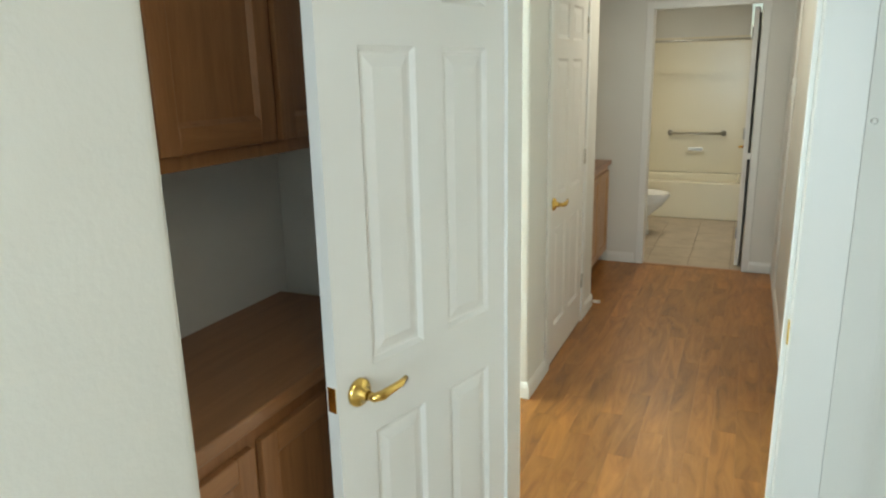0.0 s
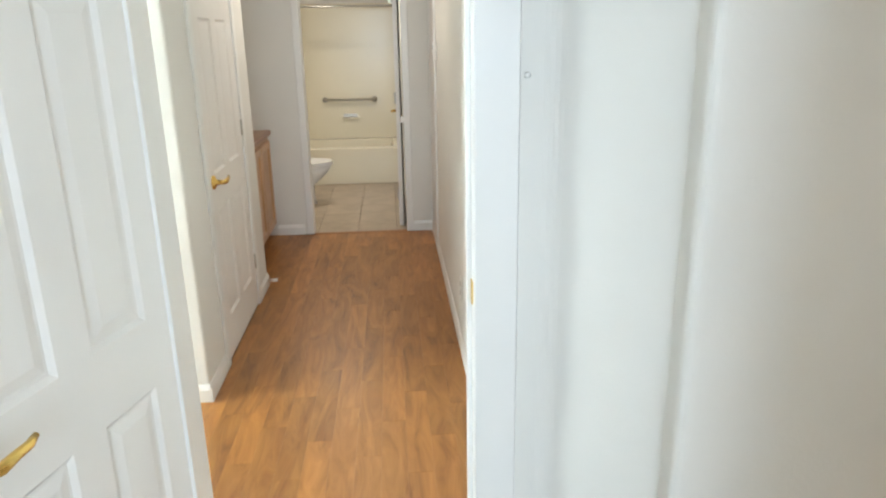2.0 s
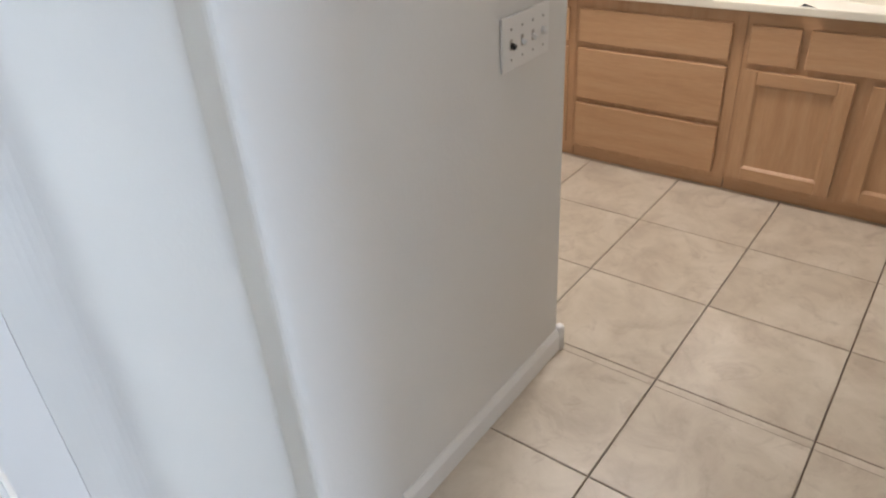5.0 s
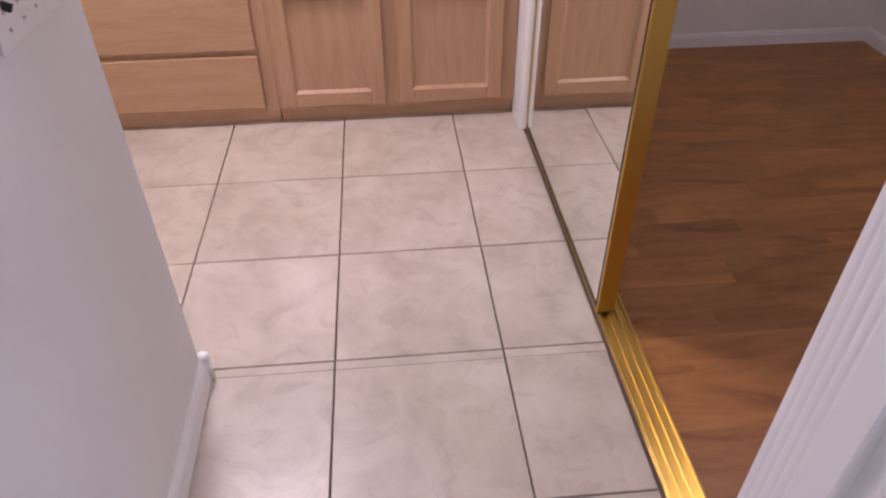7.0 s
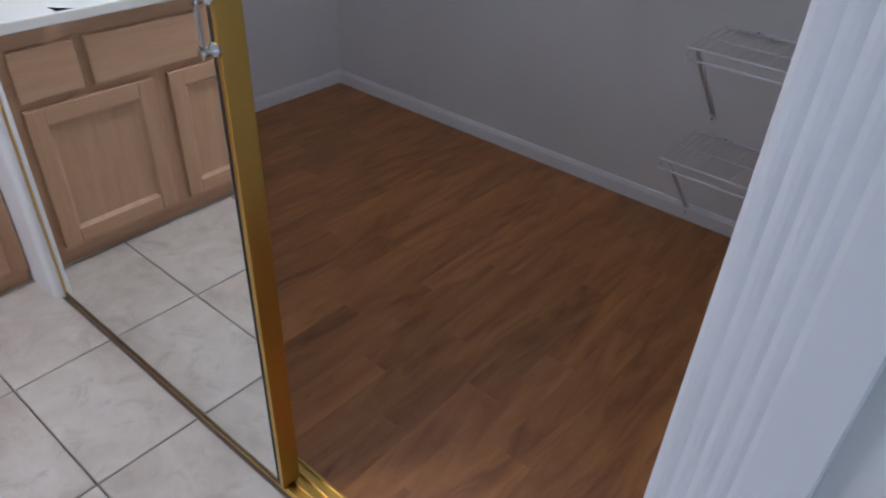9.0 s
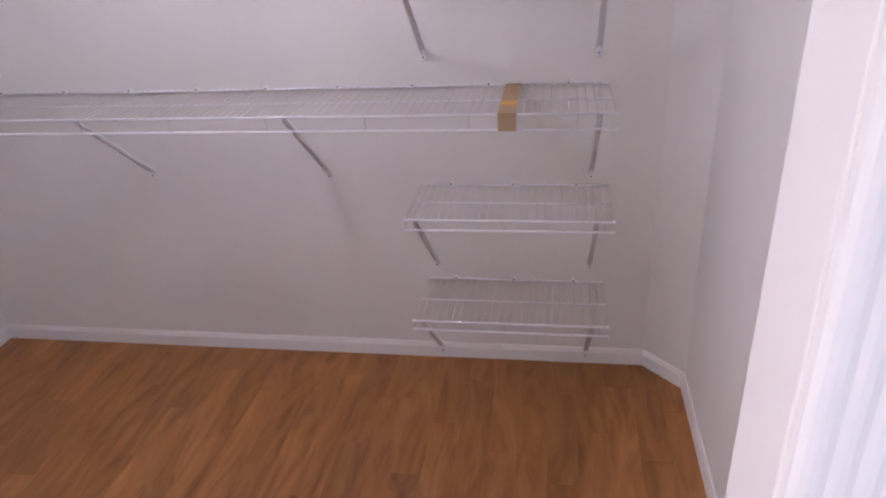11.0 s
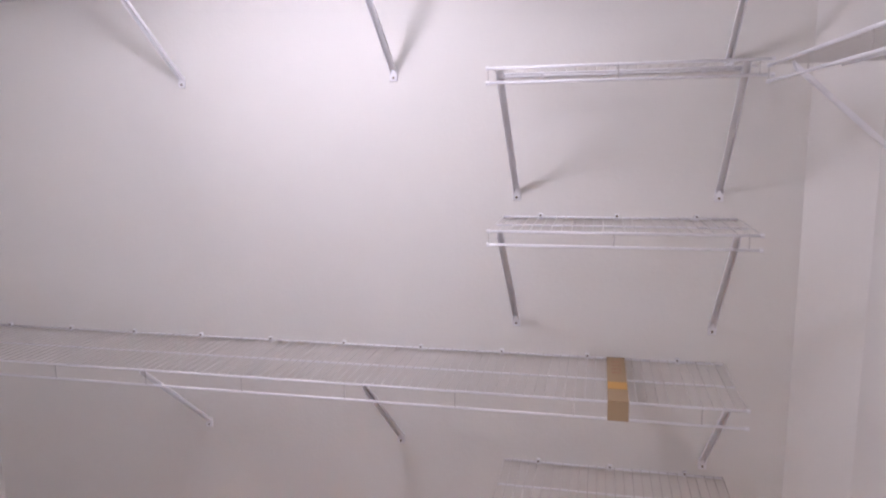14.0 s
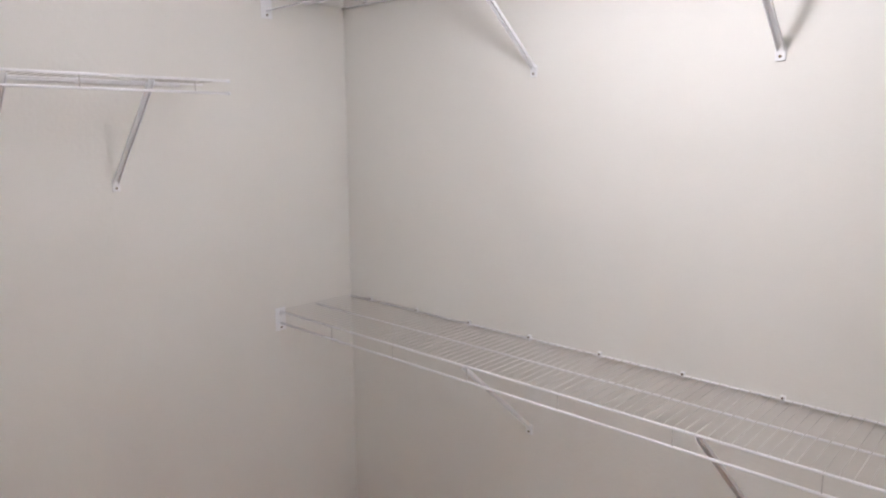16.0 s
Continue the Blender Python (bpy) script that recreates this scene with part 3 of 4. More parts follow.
def sink_top(x0, x1, y0, y1, z, sinks):
    """A cultured marble top with moulded oval basins."""
    top = thing("marble_counter", "cream cultured marble counter with moulded basins", "countertop")
    bm = bmesh.new()
    N = 28
    ys = sorted({y0, y1} | {s + o for s in sinks for o in (-0.27, 0.27)})
    for a, b in zip(ys, ys[1:]):
        mid = (a + b) / 2
        hit = [s for s in sinks if abs(s - mid) < 0.05]
        if not hit:
            f = [bm.verts.new(p) for p in ((x0, a, z), (x1, a, z), (x1, b, z), (x0, b, z))]
            bm.faces.new(f)
            continue
        s, cx = hit[0], (x0 + x1) / 2 - 0.02
        outer, rings = [], [[], [], [], []]
        for i in range(N):
            t = i * math.tau / N
            ct, st = math.cos(t), math.sin(t)
            k = 1 / max(abs(ct), abs(st))
            px = cx + ct * k * (x1 - cx if ct > 0 else cx - x0)
            outer.append(bm.verts.new((px, s + st * k * 0.27, z)))
            for r, dz, q in ((1.0, 0, 0), (0.93, -0.02, 1), (0.72, -0.09, 2), (0.25, -0.13, 3)):
                rings[q].append(bm.verts.new((cx + ct * 0.16 * r, s + st * 0.21 * r, z + dz)))
        seq = [outer] + rings
        for p, q in zip(seq, seq[1:]):
            for i in range(N):
                bm.faces.new((p[i], p[(i + 1) % N], q[(i + 1) % N], q[i]))
        bm.faces.new(rings[-1])
    part("basin_deck", bm, MARBLE, top, smooth=False)
    box_part("front_edge", (x0 - 0.012, y0, z - 0.032, x0 + 0.002, y1, z + 0.001), MARBLE, top, 0.005)
    box_part("backsplash", (x1 - 0.018, y0, z, x1, y1, z + 0.095), MARBLE, top, 0.004)
    box_part("side_splash", (x0 + 0.02, y0, z, x1 - 0.02, y0 + 0.015, z + 0.095), MARBLE, top, 0.004)
    return top


sink_top(VX - 0.025, 1.86, -0.684, 2.05, VT + 0.031, (-0.2, 1.42))


def faucet(x, y, z):
    f = thing("faucet", "chrome two handle basin faucet on the cream counter", "faucet", (x, y, z), 0, "basin faucets")
    bm = bmesh.new()
    box(bm, -0.025, -0.08, 0, 0.025, 0.08, 0.018)
    bevel(bm, 0.006)
    part("base", bm, CHROME, f)
    bm = bmesh.new()
    tube(bm, [(0.0, 0, 0.01), (-0.005, 0, 0.06), (-0.04, 0, 0.085), (-0.09, 0, 0.08), (-0.11, 0, 0.06)], [0.014, 0.014, 0.012, 0.011, 0.010])
    part("spout", bm, CHROME, f, smooth=True)
    for s in (-1, 1):
        h = new("handle")
        h.parent = f
        bm = bmesh.new()
        lathe(bm, [(0.020, 0.015), (0.016, 0.03), (0.013, 0.045), (0.017, 0.055), (0.010, 0.062)], Matrix.Translation((0, s * 0.06, 0)))
        part("stem", bm, CHROME, h, smooth=True)
        bm = bmesh.new()
        tube(bm, [(0.012, s * 0.06, 0.058), (-0.02, s * 0.062, 0.062), (-0.055, s * 0.066, 0.066)], [0.007, 0.007, 0.005])
        part("grip", bm, CHROME, h, smooth=True)


faucet(1.72, 1.42, VT + 0.031)
faucet(1.72, -0.2, VT + 0.031)
m = thing("wall_mirror", "large frameless wall mirror above the vanity backsplash", "mirror")
box_part("mirror_pane", (1.846, -0.60, 0.95, 1.856, 2.0, 2.0), MIRROR, m)

# closet mirror door with gold frame
md = thing("mirror_door", "sliding mirror door with polished gold frame", "door")
HZ0, HZ1 = 1.059, 1.135
X0, X1, DY0, DY1, DZ = 0.098, 1.16, -0.765, -0.716, 2.02
box_part("mirror_pane", (X0 + 0.012, DY0 + 0.012, 0.03, X1 - 0.012, DY1 - 0.003, DZ - 0.02), MIRROR, md)
box_part("frame_stile", (X0, DY0, 0.012, X0 + 0.012, DY1, DZ), GOLD, md, 0.002)
box_part("frame_stile", (X1 - 0.012, DY0, 0.012, X1, DY1, DZ), GOLD, md, 0.002)
box_part("frame_rail", (X0 + 0.012, DY0, 0.012, X1 - 0.012, DY1 - 0.001, 0.03), BRONZE, md, 0.002)
box_part("edge_seal", (X0 + 0.013, DY1 - 0.003, 0.03, X0 + 0.021, DY1 - 0.0005, DZ - 0.02), DARK, md, 0.0, "black seal along the mirror edge")
ph = new("pull_handle")
ph.parent = md
tagged(ph, "clear plastic pull with two chrome posts")
for z in (HZ0, HZ1):
    bm = bmesh.new()
    lathe(bm, [(0.012, 0), (0.012, 0.006), (0.007, 0.010), (0.007, 0.022), (0.010, 0.026)], Matrix.Translation((X0 + 0.008, DY1, z)) @ Matrix.Rotation(radians(-90), 4, "X"), 14)
    part("post", bm, CHROME, ph, smooth=True)
box_part("grip", (X0 + 0.003, DY1 + 0.02, HZ0, X0 + 0.013, DY1 + 0.026, HZ1), STEEL, ph, 0.002)
box_part("frame_rail", (X0 + 0.012, DY0, DZ - 0.02, X1 - 0.012, DY1 - 0.001, DZ), GOLD, md, 0.002)
tr = thing("door_track", "polished gold double floor track of the closet doors", "door track")
box_part("track_base", (-0.672, -0.80, -0.004, 1.16, -0.720, 0.003), GOLD, tr, 0.001)
for y in (-0.798, -0.775, -0.750, -0.726):
    box_part("track_rib", (-0.672, y - 0.002, 0.004, 1.16 if y < -0.76 else 0.096, y + 0.004, 0.011), GOLD, tr, 0.001)

# niche cabinets: fronts look east; local x runs north
c = cabinet("base_cabinet", "brown stained base cabinet with framed doors in the niche", "cabinet", (-2.50, -0.355, 0), 90, 0.99, 0.445, 0.865, OAK, OAK_H)
for a, b in ((0.02, 0.25), (0.275, 0.672), (0.697, 0.97)):
    cab_door(c, a, b, 0.12, 0.825, 0, OAK, OAK_H, 0.055)
tagged(box_part("niche_countertop", (-2.948, -0.355, 0.867, -2.475, 0.636, 0.905), TOP_BROWN, None, 0.006), "brown wood laminate countertop on the niche cabinets", "countertop")
c = cabinet("wall_cabinet", "brown stained wall cabinet hung above the niche counter", "cabinet", (-2.69, -0.355, 1.40), 90, 0.99, 0.255, 0.95, OAK, OAK_H, 0)
for a, b in ((0.02, 0.25), (0.275, 0.672), (0.697, 0.97)):
    cab_door(c, a, b, 0.035, 0.92, 0, OAK, OAK_H, 0.06)
# hall recess cabinet
c = cabinet("hall_cabinet", "light maple cabinet in the hall recess", "cabinet", (-2.60, 3.48, 0), 90, 1.19, 0.51, 0.83, MAPLE, MAPLE_H)
for i in range(3):
    cab_door(c, 0.02 + i * 0.385, 0.385 + i * 0.385, 0.11, 0.79, 0, MAPLE, MAPLE_H)
tagged(box_part("hall_countertop", (-3.175, 3.47, 0.833, -2.57, 4.675, 0.868), TOP_BROWN, None, 0.006), "brown laminate countertop on the hall cabinet", "countertop")

# ---- hall bathroom ----
t = thing("bathtub", "cream fibreglass bathtub with matching surround", "bathtub")
bm = bmesh.new()
outer = [(-3.17, 6.68), (-1.51, 6.68), (-1.51, 7.47), (-3.17, 7.47)]
lo = [bm.verts.new((x, y, 0)) for x, y in outer]
hi = [bm.verts.new((x, y, 0.40)) for x, y in outer]
inn = [bm.verts.new((x, y, 0.40)) for x, y in ((-3.08, 6.76), (-1.60, 6.76), (-1.60, 7.40), (-3.08, 7.40))]
bot = [bm.verts.new((x, y, 0.08)) for x, y in ((-3.0, 6.84), (-1.68, 6.84), (-1.68, 7.33), (-3.0, 7.33))]
for p, q in ((lo, hi), (hi, inn), (inn, bot)):
    for i in range(4):
        bm.faces.new((p[i], p[(i + 1) % 4], q[(i + 1) % 4], q[i]))
bm.faces.new(bot)
bm.faces.new(lo[::-1])
bevel(bm, 0.012)
part("tub", bm, SURROUND, t)
box_part("surround_back", (-3.17, 7.455, 0.402, -1.51, 7.475, 1.93), SURROUND, t, 0.006)
box_part("surround_side", (-1.525, 6.70, 0.402, -1.505, 7.45, 1.93), SURROUND, t, 0.006)
box_part("surround_side", (-3.175, 6.70, 0.402, -3.155, 7.45, 1.93), SURROUND, t, 0.006)
box_part("soap_ledge", (-2.19, 7.41, 0.63, -1.99, 7.456, 0.65), SURROUND, t, 0.006)
box_part("soap_ledge", (-2.17, 7.40, 0.66, -2.01, 7.412, 0.70), STEEL, t, 0.004)
g = thing("grab_bar", "steel grab bar on the tub surround", "grab bar")
bm = bmesh.new()
rod(bm, (-2.37, 7.39, 0.86), (-1.78, 7.39, 0.86), 0.013, 12)
part("bar", bm, STEEL, g, smooth=True)
for x in (-2.38, -1.80):
    bm = bmesh.new()
    lathe(bm, [(0.032, 0), (0.032, 0.008), (0.016, 0.012), (0.015, 0.06)], Matrix.Translation((x, 7.454, 0.86)) @ Matrix.Rotation(radians(90), 4, "X"), 14)
    part("mount", bm, STEEL, g, smooth=True)
s = thing("shower_rod", "steel shower curtain rod across the tub", "curtain rod")
bm = bmesh.new()
rod(bm, (-3.16, 6.72, 1.87), (-1.525, 6.72, 1.87), 0.0125, 12)
part("rod", bm, STEEL, s, smooth=True)
for x in (-3.155, -1.53):
    bm = bmesh.new()
    rod(bm, (x - 0.006, 6.72, 1.87), (x + 0.006, 6.72, 1.87), 0.03, 14)
    part("flange", bm, STEEL, s, smooth=True)

w = thing("toilet", "white porcelain toilet beside the tub", "toilet", (-2.93, 5.80, 0.0), 0)
bm = bmesh.new()
rings = []
for cx, a, b, z in ((0.36, 0.20, 0.10, 0), (0.36, 0.19, 0.095, 0.06), (0.38, 0.16, 0.09, 0.18), (0.44, 0.23, 0.155, 0.30), (0.47, 0.26, 0.185, 0.385)):
    rings.append([bm.verts.new((cx + a * math.cos(i * math.tau / 24), b * math.sin(i * math.tau / 24), z)) for i in range(24)])
for p, q in zip(rings, rings[1:]):
    for i in range(24):
        bm.faces.new((p[i], p[(i + 1) % 24], q[(i + 1) % 24], q[i]))
bm.faces.new(rings[0][::-1])
bm.faces.new(rings[-1])
part("bowl", bm, PORCELAIN, w, smooth=True)
for nm, z0, z1, k in (("seat", 0.386, 0.402, 1.02), ("lid", 0.404, 0.422, 1.0)):
    bm = bmesh.new()
    prism(bm, [(0.47 + 0.26 * k * math.cos(i * math.tau / 28), 0.188 * k * math.sin(i * math.tau / 28)) for i in range(28)], z0, z1)
    part(nm, bm, PORCELAIN, w)
box_part("tank", (0.01, -0.21, 0.36, 0.19, 0.21, 0.73), PORCELAIN, w, 0.015)
box_part("tank_lid", (0.0, -0.22, 0.731, 0.20, 0.22, 0.765), PORCELAIN, w, 0.008)
box_part("pedestal_back", (0.08, -0.09, 0.0, 0.28, 0.09, 0.359), PORCELAIN, w, 0.02)

# hall thermostat on the east wall, doorbell box
th = thing("thermostat", "small cream thermostat box on the hall wall", "thermostat")
box_part("housing", (-1.318, 3.86, 1.40, -1.291, 3.96, 1.52), PLASTIC, th, 0.006)
box_part("dial_window", (-1.3205, 3.88, 1.47, -1.3183, 3.94, 1.50), STEEL, th)

# door stop at the skirting
ds = thing("door_stop", "small white door stop on the skirting", "door stop")
bm = bmesh.new()
rod(bm, (-2.457, 3.40, 0.05), (-2.395, 3.40, 0.05), 0.006)
part("stem", bm, STEEL, ds, smooth=True)
bm = bmesh.new()
rod(bm, (-2.395, 3.40, 0.05), (-2.440, 3.40, 0.05), 0.011, 12)
part("tip", bm, PLASTIC, ds, smooth=True)

# ---- switch plate ----
sp = thing("switch_plate", "white four gang switch plate with toggle switches", "light switch", (-0.243, 0.3165, 0), 0.6)
px0, px1, pz0, pz1 = -0.101, 0.101, 0.983, 1.101
box_part("plate", (px0, -0.006, pz0, px1, -0.0005, pz1), PLASTIC, sp, 0.003)
for i in range(4):
    x = px0 + 0.035 + i * 0.046
    if i < 3:
        box_part("slot", (x - 0.005, -0.0068, 1.028, x + 0.005, -0.0055, 1.052), STEEL, sp)
        bm = bmesh.new()
        box(bm, -0.0035, -0.013, -0.005, 0.0035, 0, 0.005)
        bmesh.ops.transform(bm, matrix=Matrix.Translation((x, -0.006, 1.040)) @ Matrix.Rotation(radians(25), 4, "X"), verts=bm.verts)
        part("toggle", bm, PLASTIC if i else DARK, sp)
    else:
        bm = bmesh.new()
        lathe(bm, [(0.009, 0), (0.0085, 0.010), (0.004, 0.012)], Matrix.Translation((x, -0.006, 1.040)) @ Matrix.Rotation(radians(90), 4, "X"), 16)
        part("dimmer_knob", bm, PLASTIC, sp, smooth=True)
    for z in (1.007, 1.073):
        bm = bmesh.new()
        rod(bm, (x, -0.0055, z), (x, -0.0075, z), 0.003)
        part("screw", bm, STEEL, sp)

# outlet on the hall's east wall
ol = thing("wall_outlet", "white duplex outlet low on the hall wall", "outlet")
box_part("plate", (-1.296, 2.30, 0.28, -1.2905, 2.37, 0.395), PLASTIC, ol, 0.002)
for z in (0.315, 0.36):
    box_part("socket", (-1.298, 2.322, z - 0.012, -1.2955, 2.348, z + 0.012), STEEL, ol)


# ---- wire shelves ----
def wire_shelf(name, label, length, depth, at, turn, brackets, drop=0.23, lip=0.035, clips=4, rods=2, end_caps=(1, 1), twist=0.0, plate=False):
    """Local x along the wall, wall at y 0, the shelf reaching to -y; z 0 is its deck."""
    s = thing(name, label, "shelf", at, turn, "closet shelves")
    R = 0.0036
    bm = bmesh.new()
    rod(bm, (0, -0.006, 0), (length, -0.006, 0), R)
    part("back_rail", bm, WIRE, s, smooth=True)
    for k in range(1, rods):
        y = -0.006 - (depth - 0.006) * k / rods
        bm = bmesh.new()
        rod(bm, (0, y, -0.004), (length, y, -0.004), R * 0.8)
        part("middle_rail", bm, WIRE, s, smooth=True)
    bm = bmesh.new()
    rod(bm, (0, -depth, 0), (length, -depth, 0), R)
    part("front_rail", bm, WIRE, s, smooth=True)
    bm = bmesh.new()
    rod(bm, (0, -depth, -lip), (length, -depth, -lip), R)
    part("lip_rail", bm, WIRE, s, smooth=True)
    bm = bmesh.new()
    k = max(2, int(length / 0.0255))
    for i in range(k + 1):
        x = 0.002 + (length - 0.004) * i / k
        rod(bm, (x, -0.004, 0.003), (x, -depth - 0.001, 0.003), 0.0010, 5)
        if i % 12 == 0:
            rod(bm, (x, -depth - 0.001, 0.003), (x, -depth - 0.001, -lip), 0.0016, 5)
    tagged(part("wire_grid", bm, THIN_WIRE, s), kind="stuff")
    for n_, x in enumerate(brackets):
        b = new("bracket")
        b.parent = s
        b.matrix_basis = pose(x, 0, 0, 0, 0, twist if n_ == 0 or twist > 8 else 0)
        bm = bmesh.new()
        y1 = -depth + 0.012
        w, th_ = 0.0075, 0.003
        for sx in (-1, 1):
            x0 = sx * w
            v = [bm.verts.new(p) for p in ((x0 - th_ / 2, y1, -0.004), (x0 + th_ / 2, y1, -0.004), (x0 + th_ / 2, -0.006, -drop + 0.012), (x0 - th_ / 2, -0.006, -drop + 0.012))]
            v2 = [bm.verts.new(p) for p in ((x0 - th_ / 2, y1 + 0.004, -0.019), (x0 + th_ / 2, y1 + 0.004, -0.019), (x0 + th_ / 2, -0.004, -drop - 0.002), (x0 - th_ / 2, -0.004, -drop - 0.002))]
            for f in ((v[0], v[1], v[2], v[3]), (v2[3], v2[2], v2[1], v2[0]), (v[0], v[3], v2[3], v2[0]), (v[1], v2[1], v2[2], v[2]), (v[0], v2[0], v2[1], v[1]), (v[3], v[2], v2[2], v2[3])):
                bm.faces.new(f)
        v = [bm.verts.new(p) for p in ((-w, y1, -0.005), (w, y1, -0.005), (w, -0.006, -drop + 0.011), (-w, -0.006, -drop + 0.011))]
        bm.faces.new(v)
        part("arm", bm, WIRE, b)
        box_part("foot", (-0.012, -0.006, -drop - 0.022, 0.012, -0.0008, -drop + 0.014), WIRE, b, 0.0015)
        bm = bmesh.new()
        rod(bm, (0, -0.005, -drop - 0.012), (0, -0.0085, -drop - 0.012), 0.0035)
        part("screw", bm, BRONZE, b)
    for i in range(clips):
        x = length * (i + 0.5) / clips
        c = new("wall_clip")
        c.parent = s
        c.matrix_basis = pose(x, 0, 0)
        box_part("clip_body", (-0.006, -0.0105, -0.006, 0.006, -0.0008, 0.012), WIRE, c, 0.0015)
        bm = bmesh.new()
        rod(bm, (0, -0.0095, 0.006), (0, -0.0125, 0.006), 0.003)
        part("screw", bm, BRONZE, c)
    for on, x in zip(end_caps, (0.0, length)):
        if on:
            for y, z in ((-depth, 0), (-depth, -lip)):
                bm = bmesh.new()
                rod(bm, (x - 0.004, y, z), (x + 0.004, y, z), R * 1.5)
                part("end_cap", bm, WIRE, s)
    if plate:
        b = new("end_bracket")
        b.parent = s
        box_part("plate", (0.0, -depth - 0.022, -lip - 0.028, 0.004, -depth + 0.022, 0.014), WIRE, b, 0.0015)
        box_part("hook", (0.0045, -depth - 0.008, -0.010, 0.022, -depth + 0.008, -0.004), WIRE, b, 0.001)
        bm = bmesh.new()
        rod(bm, (0.004, -depth, -lip - 0.016), (0.008, -depth, -lip - 0.016), 0.0035)
        part("screw", bm, BRONZE, b)
    return s


# south wall: local x runs west with the shelf reaching north, so turn 180
def south_shelf(name, label, xe, xw, depth, z, feet, **kw):
    return wire_shelf(name, label, xe - xw, depth, (xe, SW, z), 180, [xe - f for f in feet], **kw)


D, DL = 0.305, 0.345
south_shelf("wire_shelf", "long white wire shelf along the closet's back wall", CE - 0.001, -0.675, DL, 1.092, (0.988, 0.297, -0.63), drop=0.305, clips=10, end_caps=(0, 1), lip=0.045, plate=True)
south_shelf("wire_shelf", "high white wire shelf along the closet's back wall", CE - 0.001, -0.80, DL, 2.215, (0.993, 0.289, -0.645), drop=0.28, clips=10, end_caps=(0, 1), lip=0.045, plate=True)
for z, foot in ((1.915, 1.582), (1.512, 1.200), (0.742, 0.434), (0.362, 0.045)):
    south_shelf("short_wire_shelf", "short white wire shelf on two slanted brackets", -0.04, -0.69, D, z, (-0.078, -0.638), drop=z - foot, clips=3, twist=-2)
wire_shelf("wire_shelf", "white wire shelf on the closet's west wall", 1.39, D, (CW, -2.24, 1.90), 90, [0.15, 0.67, 1.2], drop=0.275, clips=5)
wire_shelf("wire_shelf", "white wire shelf on the closet's east wall", 1.02, D, (CE, -0.85, 1.90), -90, [0.1, 0.45, 0.80], drop=0.30, clips=5, twist=-10)

# paper tag laid over the long shelf's wires
tg = thing("shelf_tag", "brown paper label wrapped over the long wire shelf", "label", (-0.372, SW, 1.092))
bm = bmesh.new()
box(bm, -0.026, 0.012, 0.0048, 0.026, DL + 0.006, 0.0062)
part("tag_strip", bm, TAG, tg)
bm = bmesh.new()
box(bm, -0.026, DL + 0.0045, -0.047, 0.026, DL + 0.006, 0.0048)
part("tag_fold", bm, TAG, tg)
bm = bmesh.new()
box(bm, -0.025, 0.22, 0.0064, 0.025, 0.27, 0.0072)
part("tag_print", bm, TAG_ORANGE, tg, "orange printed patch")
for k in range(4):
    box_part("print_bar", (-0.013, 0.05 + k * 0.03, 0.0064, 0.013, 0.057 + k * 0.03, 0.007), OAK, tg)

# ---- ceiling fixtures: unseen, added at the assumed lamps ----
for x, y in ((-1.9, 3.4), (-2.2, 5.8), (0.9, 0.5), (-1.5, -0.9), (0.48, -1.70)):
    f = thing("unseen_ceiling_lamp", "assumed round white ceiling lamp, out of view", "lamp", (x, y, CEIL), 0, "ceiling lamps")
    bm = bmesh.new()
    lathe(bm, [(0.15, 0), (0.15, -0.03), (0.13, -0.035)], sides=24)
    part("base", bm, TRIM, f)
    bm = bmesh.new()
    lathe(bm, [(0.125, -0.036), (0.12, -0.06), (0.08, -0.085), (0.01, -0.095)], sides=24)
    part("lens", bm, LENS, f, smooth=True)


# ---- floor pieces ----
def floor_tile_mesh(w, d, mat, name="tile"):
    bm = bmesh.new()
    t = 0.010
    lo = [bm.verts.new(p) for p in ((0, 0, -0.012), (w, 0, -0.012), (w, d, -0.012), (0, d, -0.012))]
    e = 0.002 if w > 0.25 else 0.0006
    md_ = [bm.verts.new(p) for p in ((0, 0, -e), (w, 0, -e), (w, d, -e), (0, d, -e))]
    hi = [bm.verts.new(p) for p in ((e, e, 0), (w - e, e, 0), (w - e, d - e, 0), (e, d - e, 0))]
    for p, q in ((lo, md_), (md_, hi)):
        for i in range(4):
            bm.faces.new((p[i], p[(i + 1) % 4], q[(i + 1) % 4], q[i]))
    bm.faces.new(hi)
    me = bpy.data.meshes.new(name)
    bm.to_mesh(me)
    bm.free()
    me.materials.append(mat)
    return me


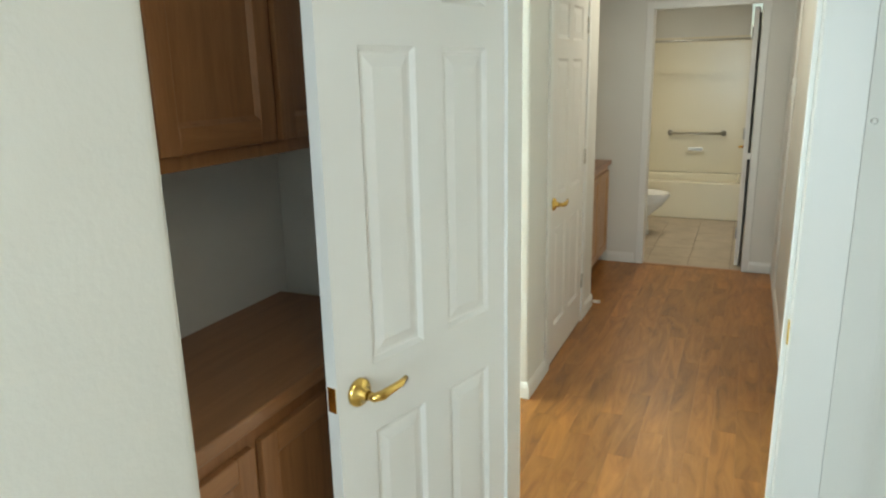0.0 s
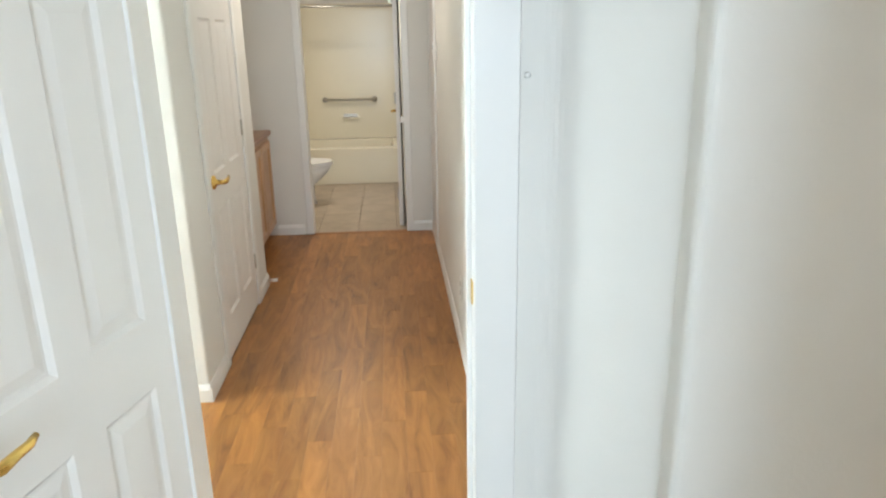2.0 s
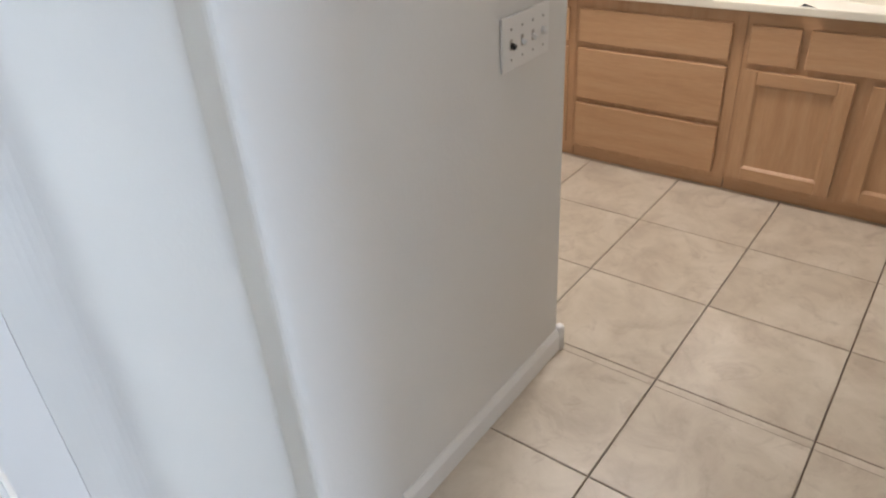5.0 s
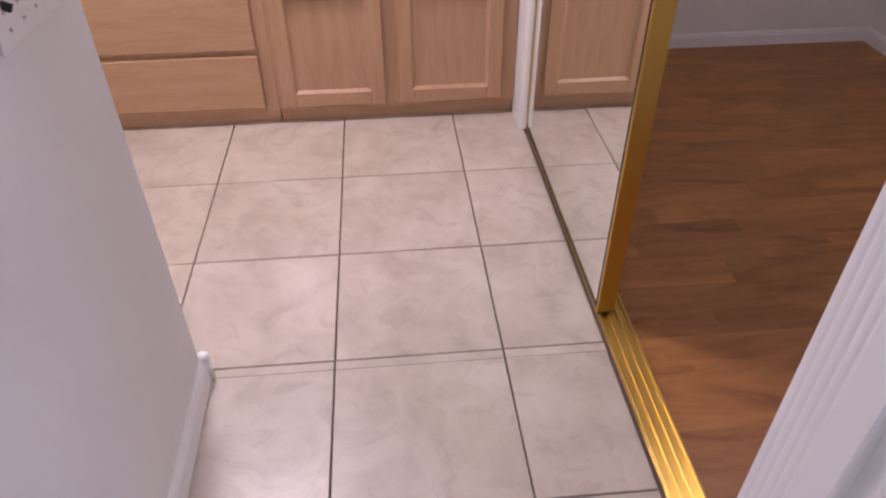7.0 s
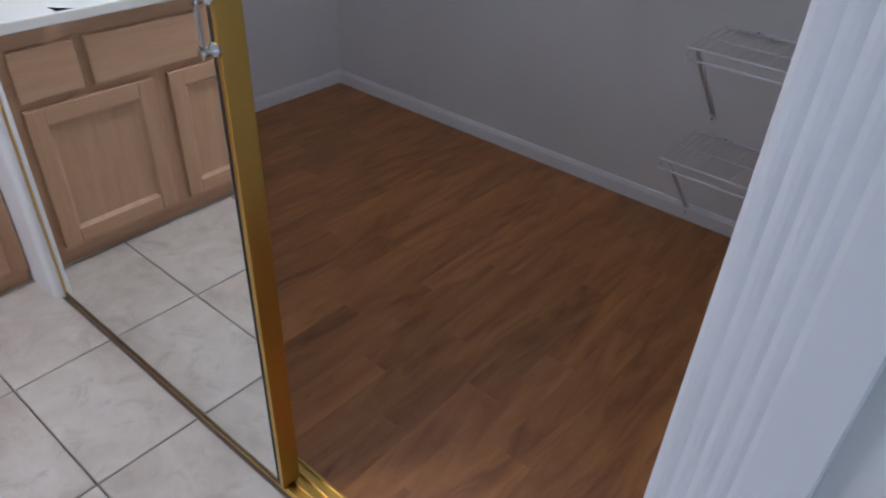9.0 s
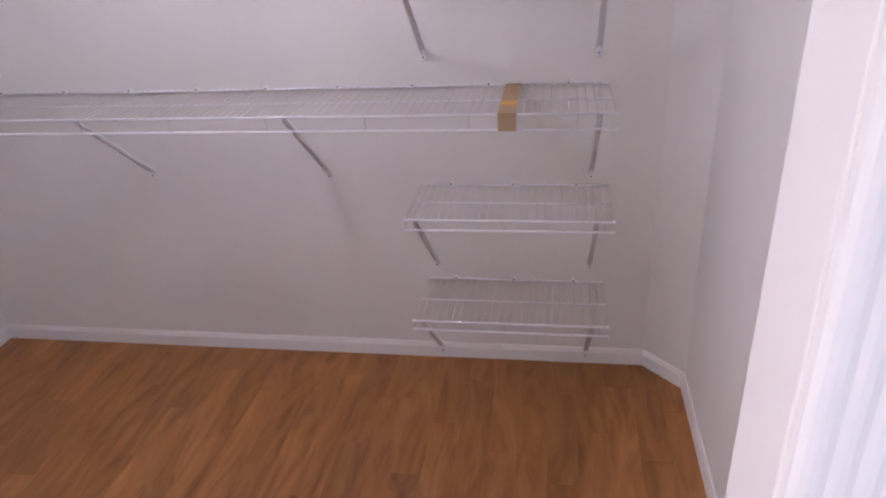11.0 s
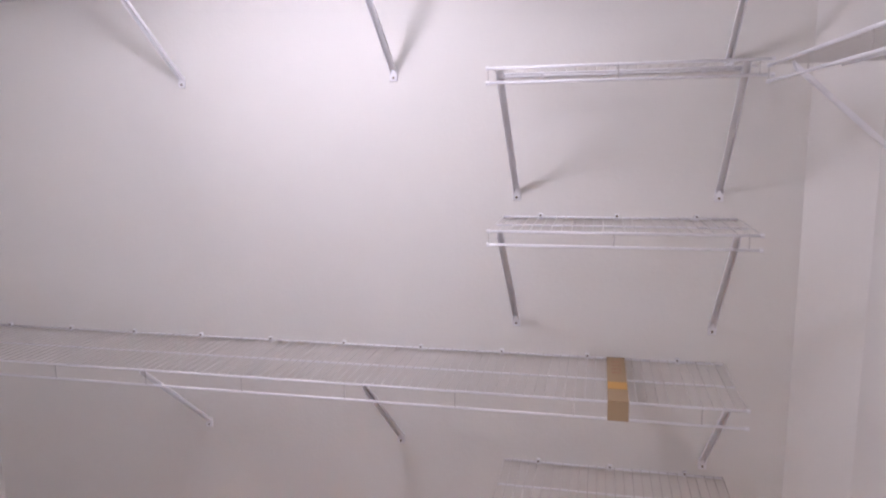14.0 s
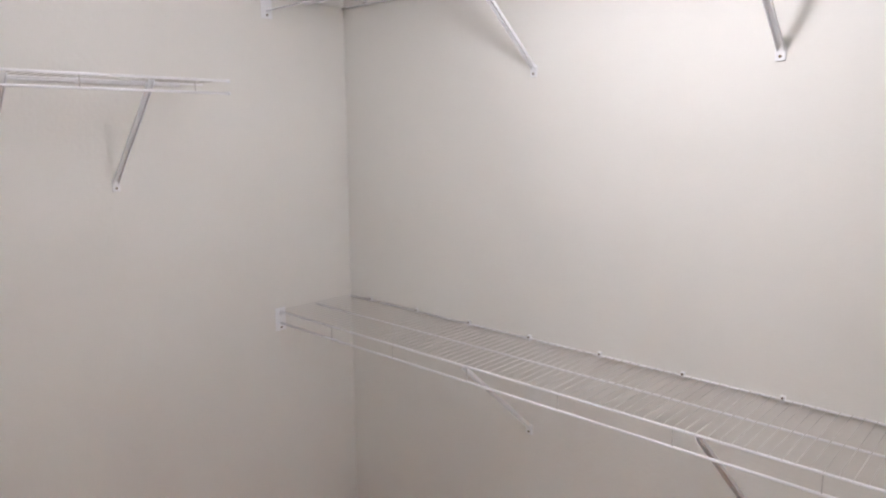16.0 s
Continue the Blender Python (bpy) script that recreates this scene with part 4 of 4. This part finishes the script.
def lay(parent, name, x0, y0, x1, y1, w, d, gap, mat, ox=0.0, oy=0.0, stagger=0.0, meshes=None):
    """Pieces w by d on a grid through (ox, oy), cut to the field."""
    meshes = {} if meshes is None else meshes
    i = math.floor((x0 - ox) / w)
    while ox + i * w < x1:
        a0, a1 = max(x0, ox + i * w + gap / 2), min(x1, ox + (i + 1) * w - gap / 2)
        off = stagger * ((i * 7) % 5) / 5 * d
        j = math.floor((y0 - oy - off) / d)
        while oy + off + j * d < y1:
            b0, b1 = max(y0, oy + off + j * d + gap / 2), min(y1, oy + off + (j + 1) * d - gap / 2)
            if a1 - a0 > 0.012 and b1 - b0 > 0.012:
                key = (round(a1 - a0, 3), round(b1 - b0, 3), mat.name)
                if key not in meshes:
                    meshes[key] = floor_tile_mesh(key[0], key[1], mat, name)
                ob = new(name, meshes[key])
                ob.parent = parent
                ob.location = (a0, b0, 0)
            j += 1
        i += 1


P = 0.44
ft = tagged(new("floor_tiled"), "beige ceramic floor tiles with dark grout", kind="structure")
for f in ((-2.29, -0.71, -0.03, 0.42), (-0.03, -0.71, 1.36, 2.23), (-2.29, 0.42, -0.95, WY + 0.02), (-2.29, -4.05, -1.10, -0.71), (-0.83, -0.715, -0.67, -0.71)):
    lay(ft, "tile", *f, P, P, 0.0045, TILE)
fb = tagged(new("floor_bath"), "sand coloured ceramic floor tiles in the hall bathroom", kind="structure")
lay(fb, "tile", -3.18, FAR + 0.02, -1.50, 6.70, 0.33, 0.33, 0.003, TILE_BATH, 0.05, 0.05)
fl = tagged(new("floor_laminate"), "reddish brown wood laminate planks running up the hall", kind="structure")
lay(fl, "plank", -2.47, WY + 0.055, -1.29, FAR - 0.02, 0.10, 0.62, 0.0004, LAMINATE, 0, 0.3, 1.0)
lay(fl, "plank", -4.98, WY + 0.14, -2.47, 1.97, 0.19, 1.2, 0.0005, LAMINATE, 0, 0.3, 1.0)
lay(fl, "plank", -3.18, 3.46, -2.47, FAR, 0.19, 1.2, 0.0005, LAMINATE, 0, 0.3, 1.0)
fc = tagged(new("floor_closet"), "reddish brown wood laminate planks in the closet", kind="structure")
lay(fc, "plank", CW, SW, CE, -0.80, 0.10, 0.62, 0.0004, LAMINATE, 0, 0.2, 1.0)
fn = tagged(new("floor_niche"), "ceramic floor in the niche", kind="structure")
lay(fn, "tile", -2.95, -0.47, -2.29, WY + 0.02, P, P, 0.006, TILE)
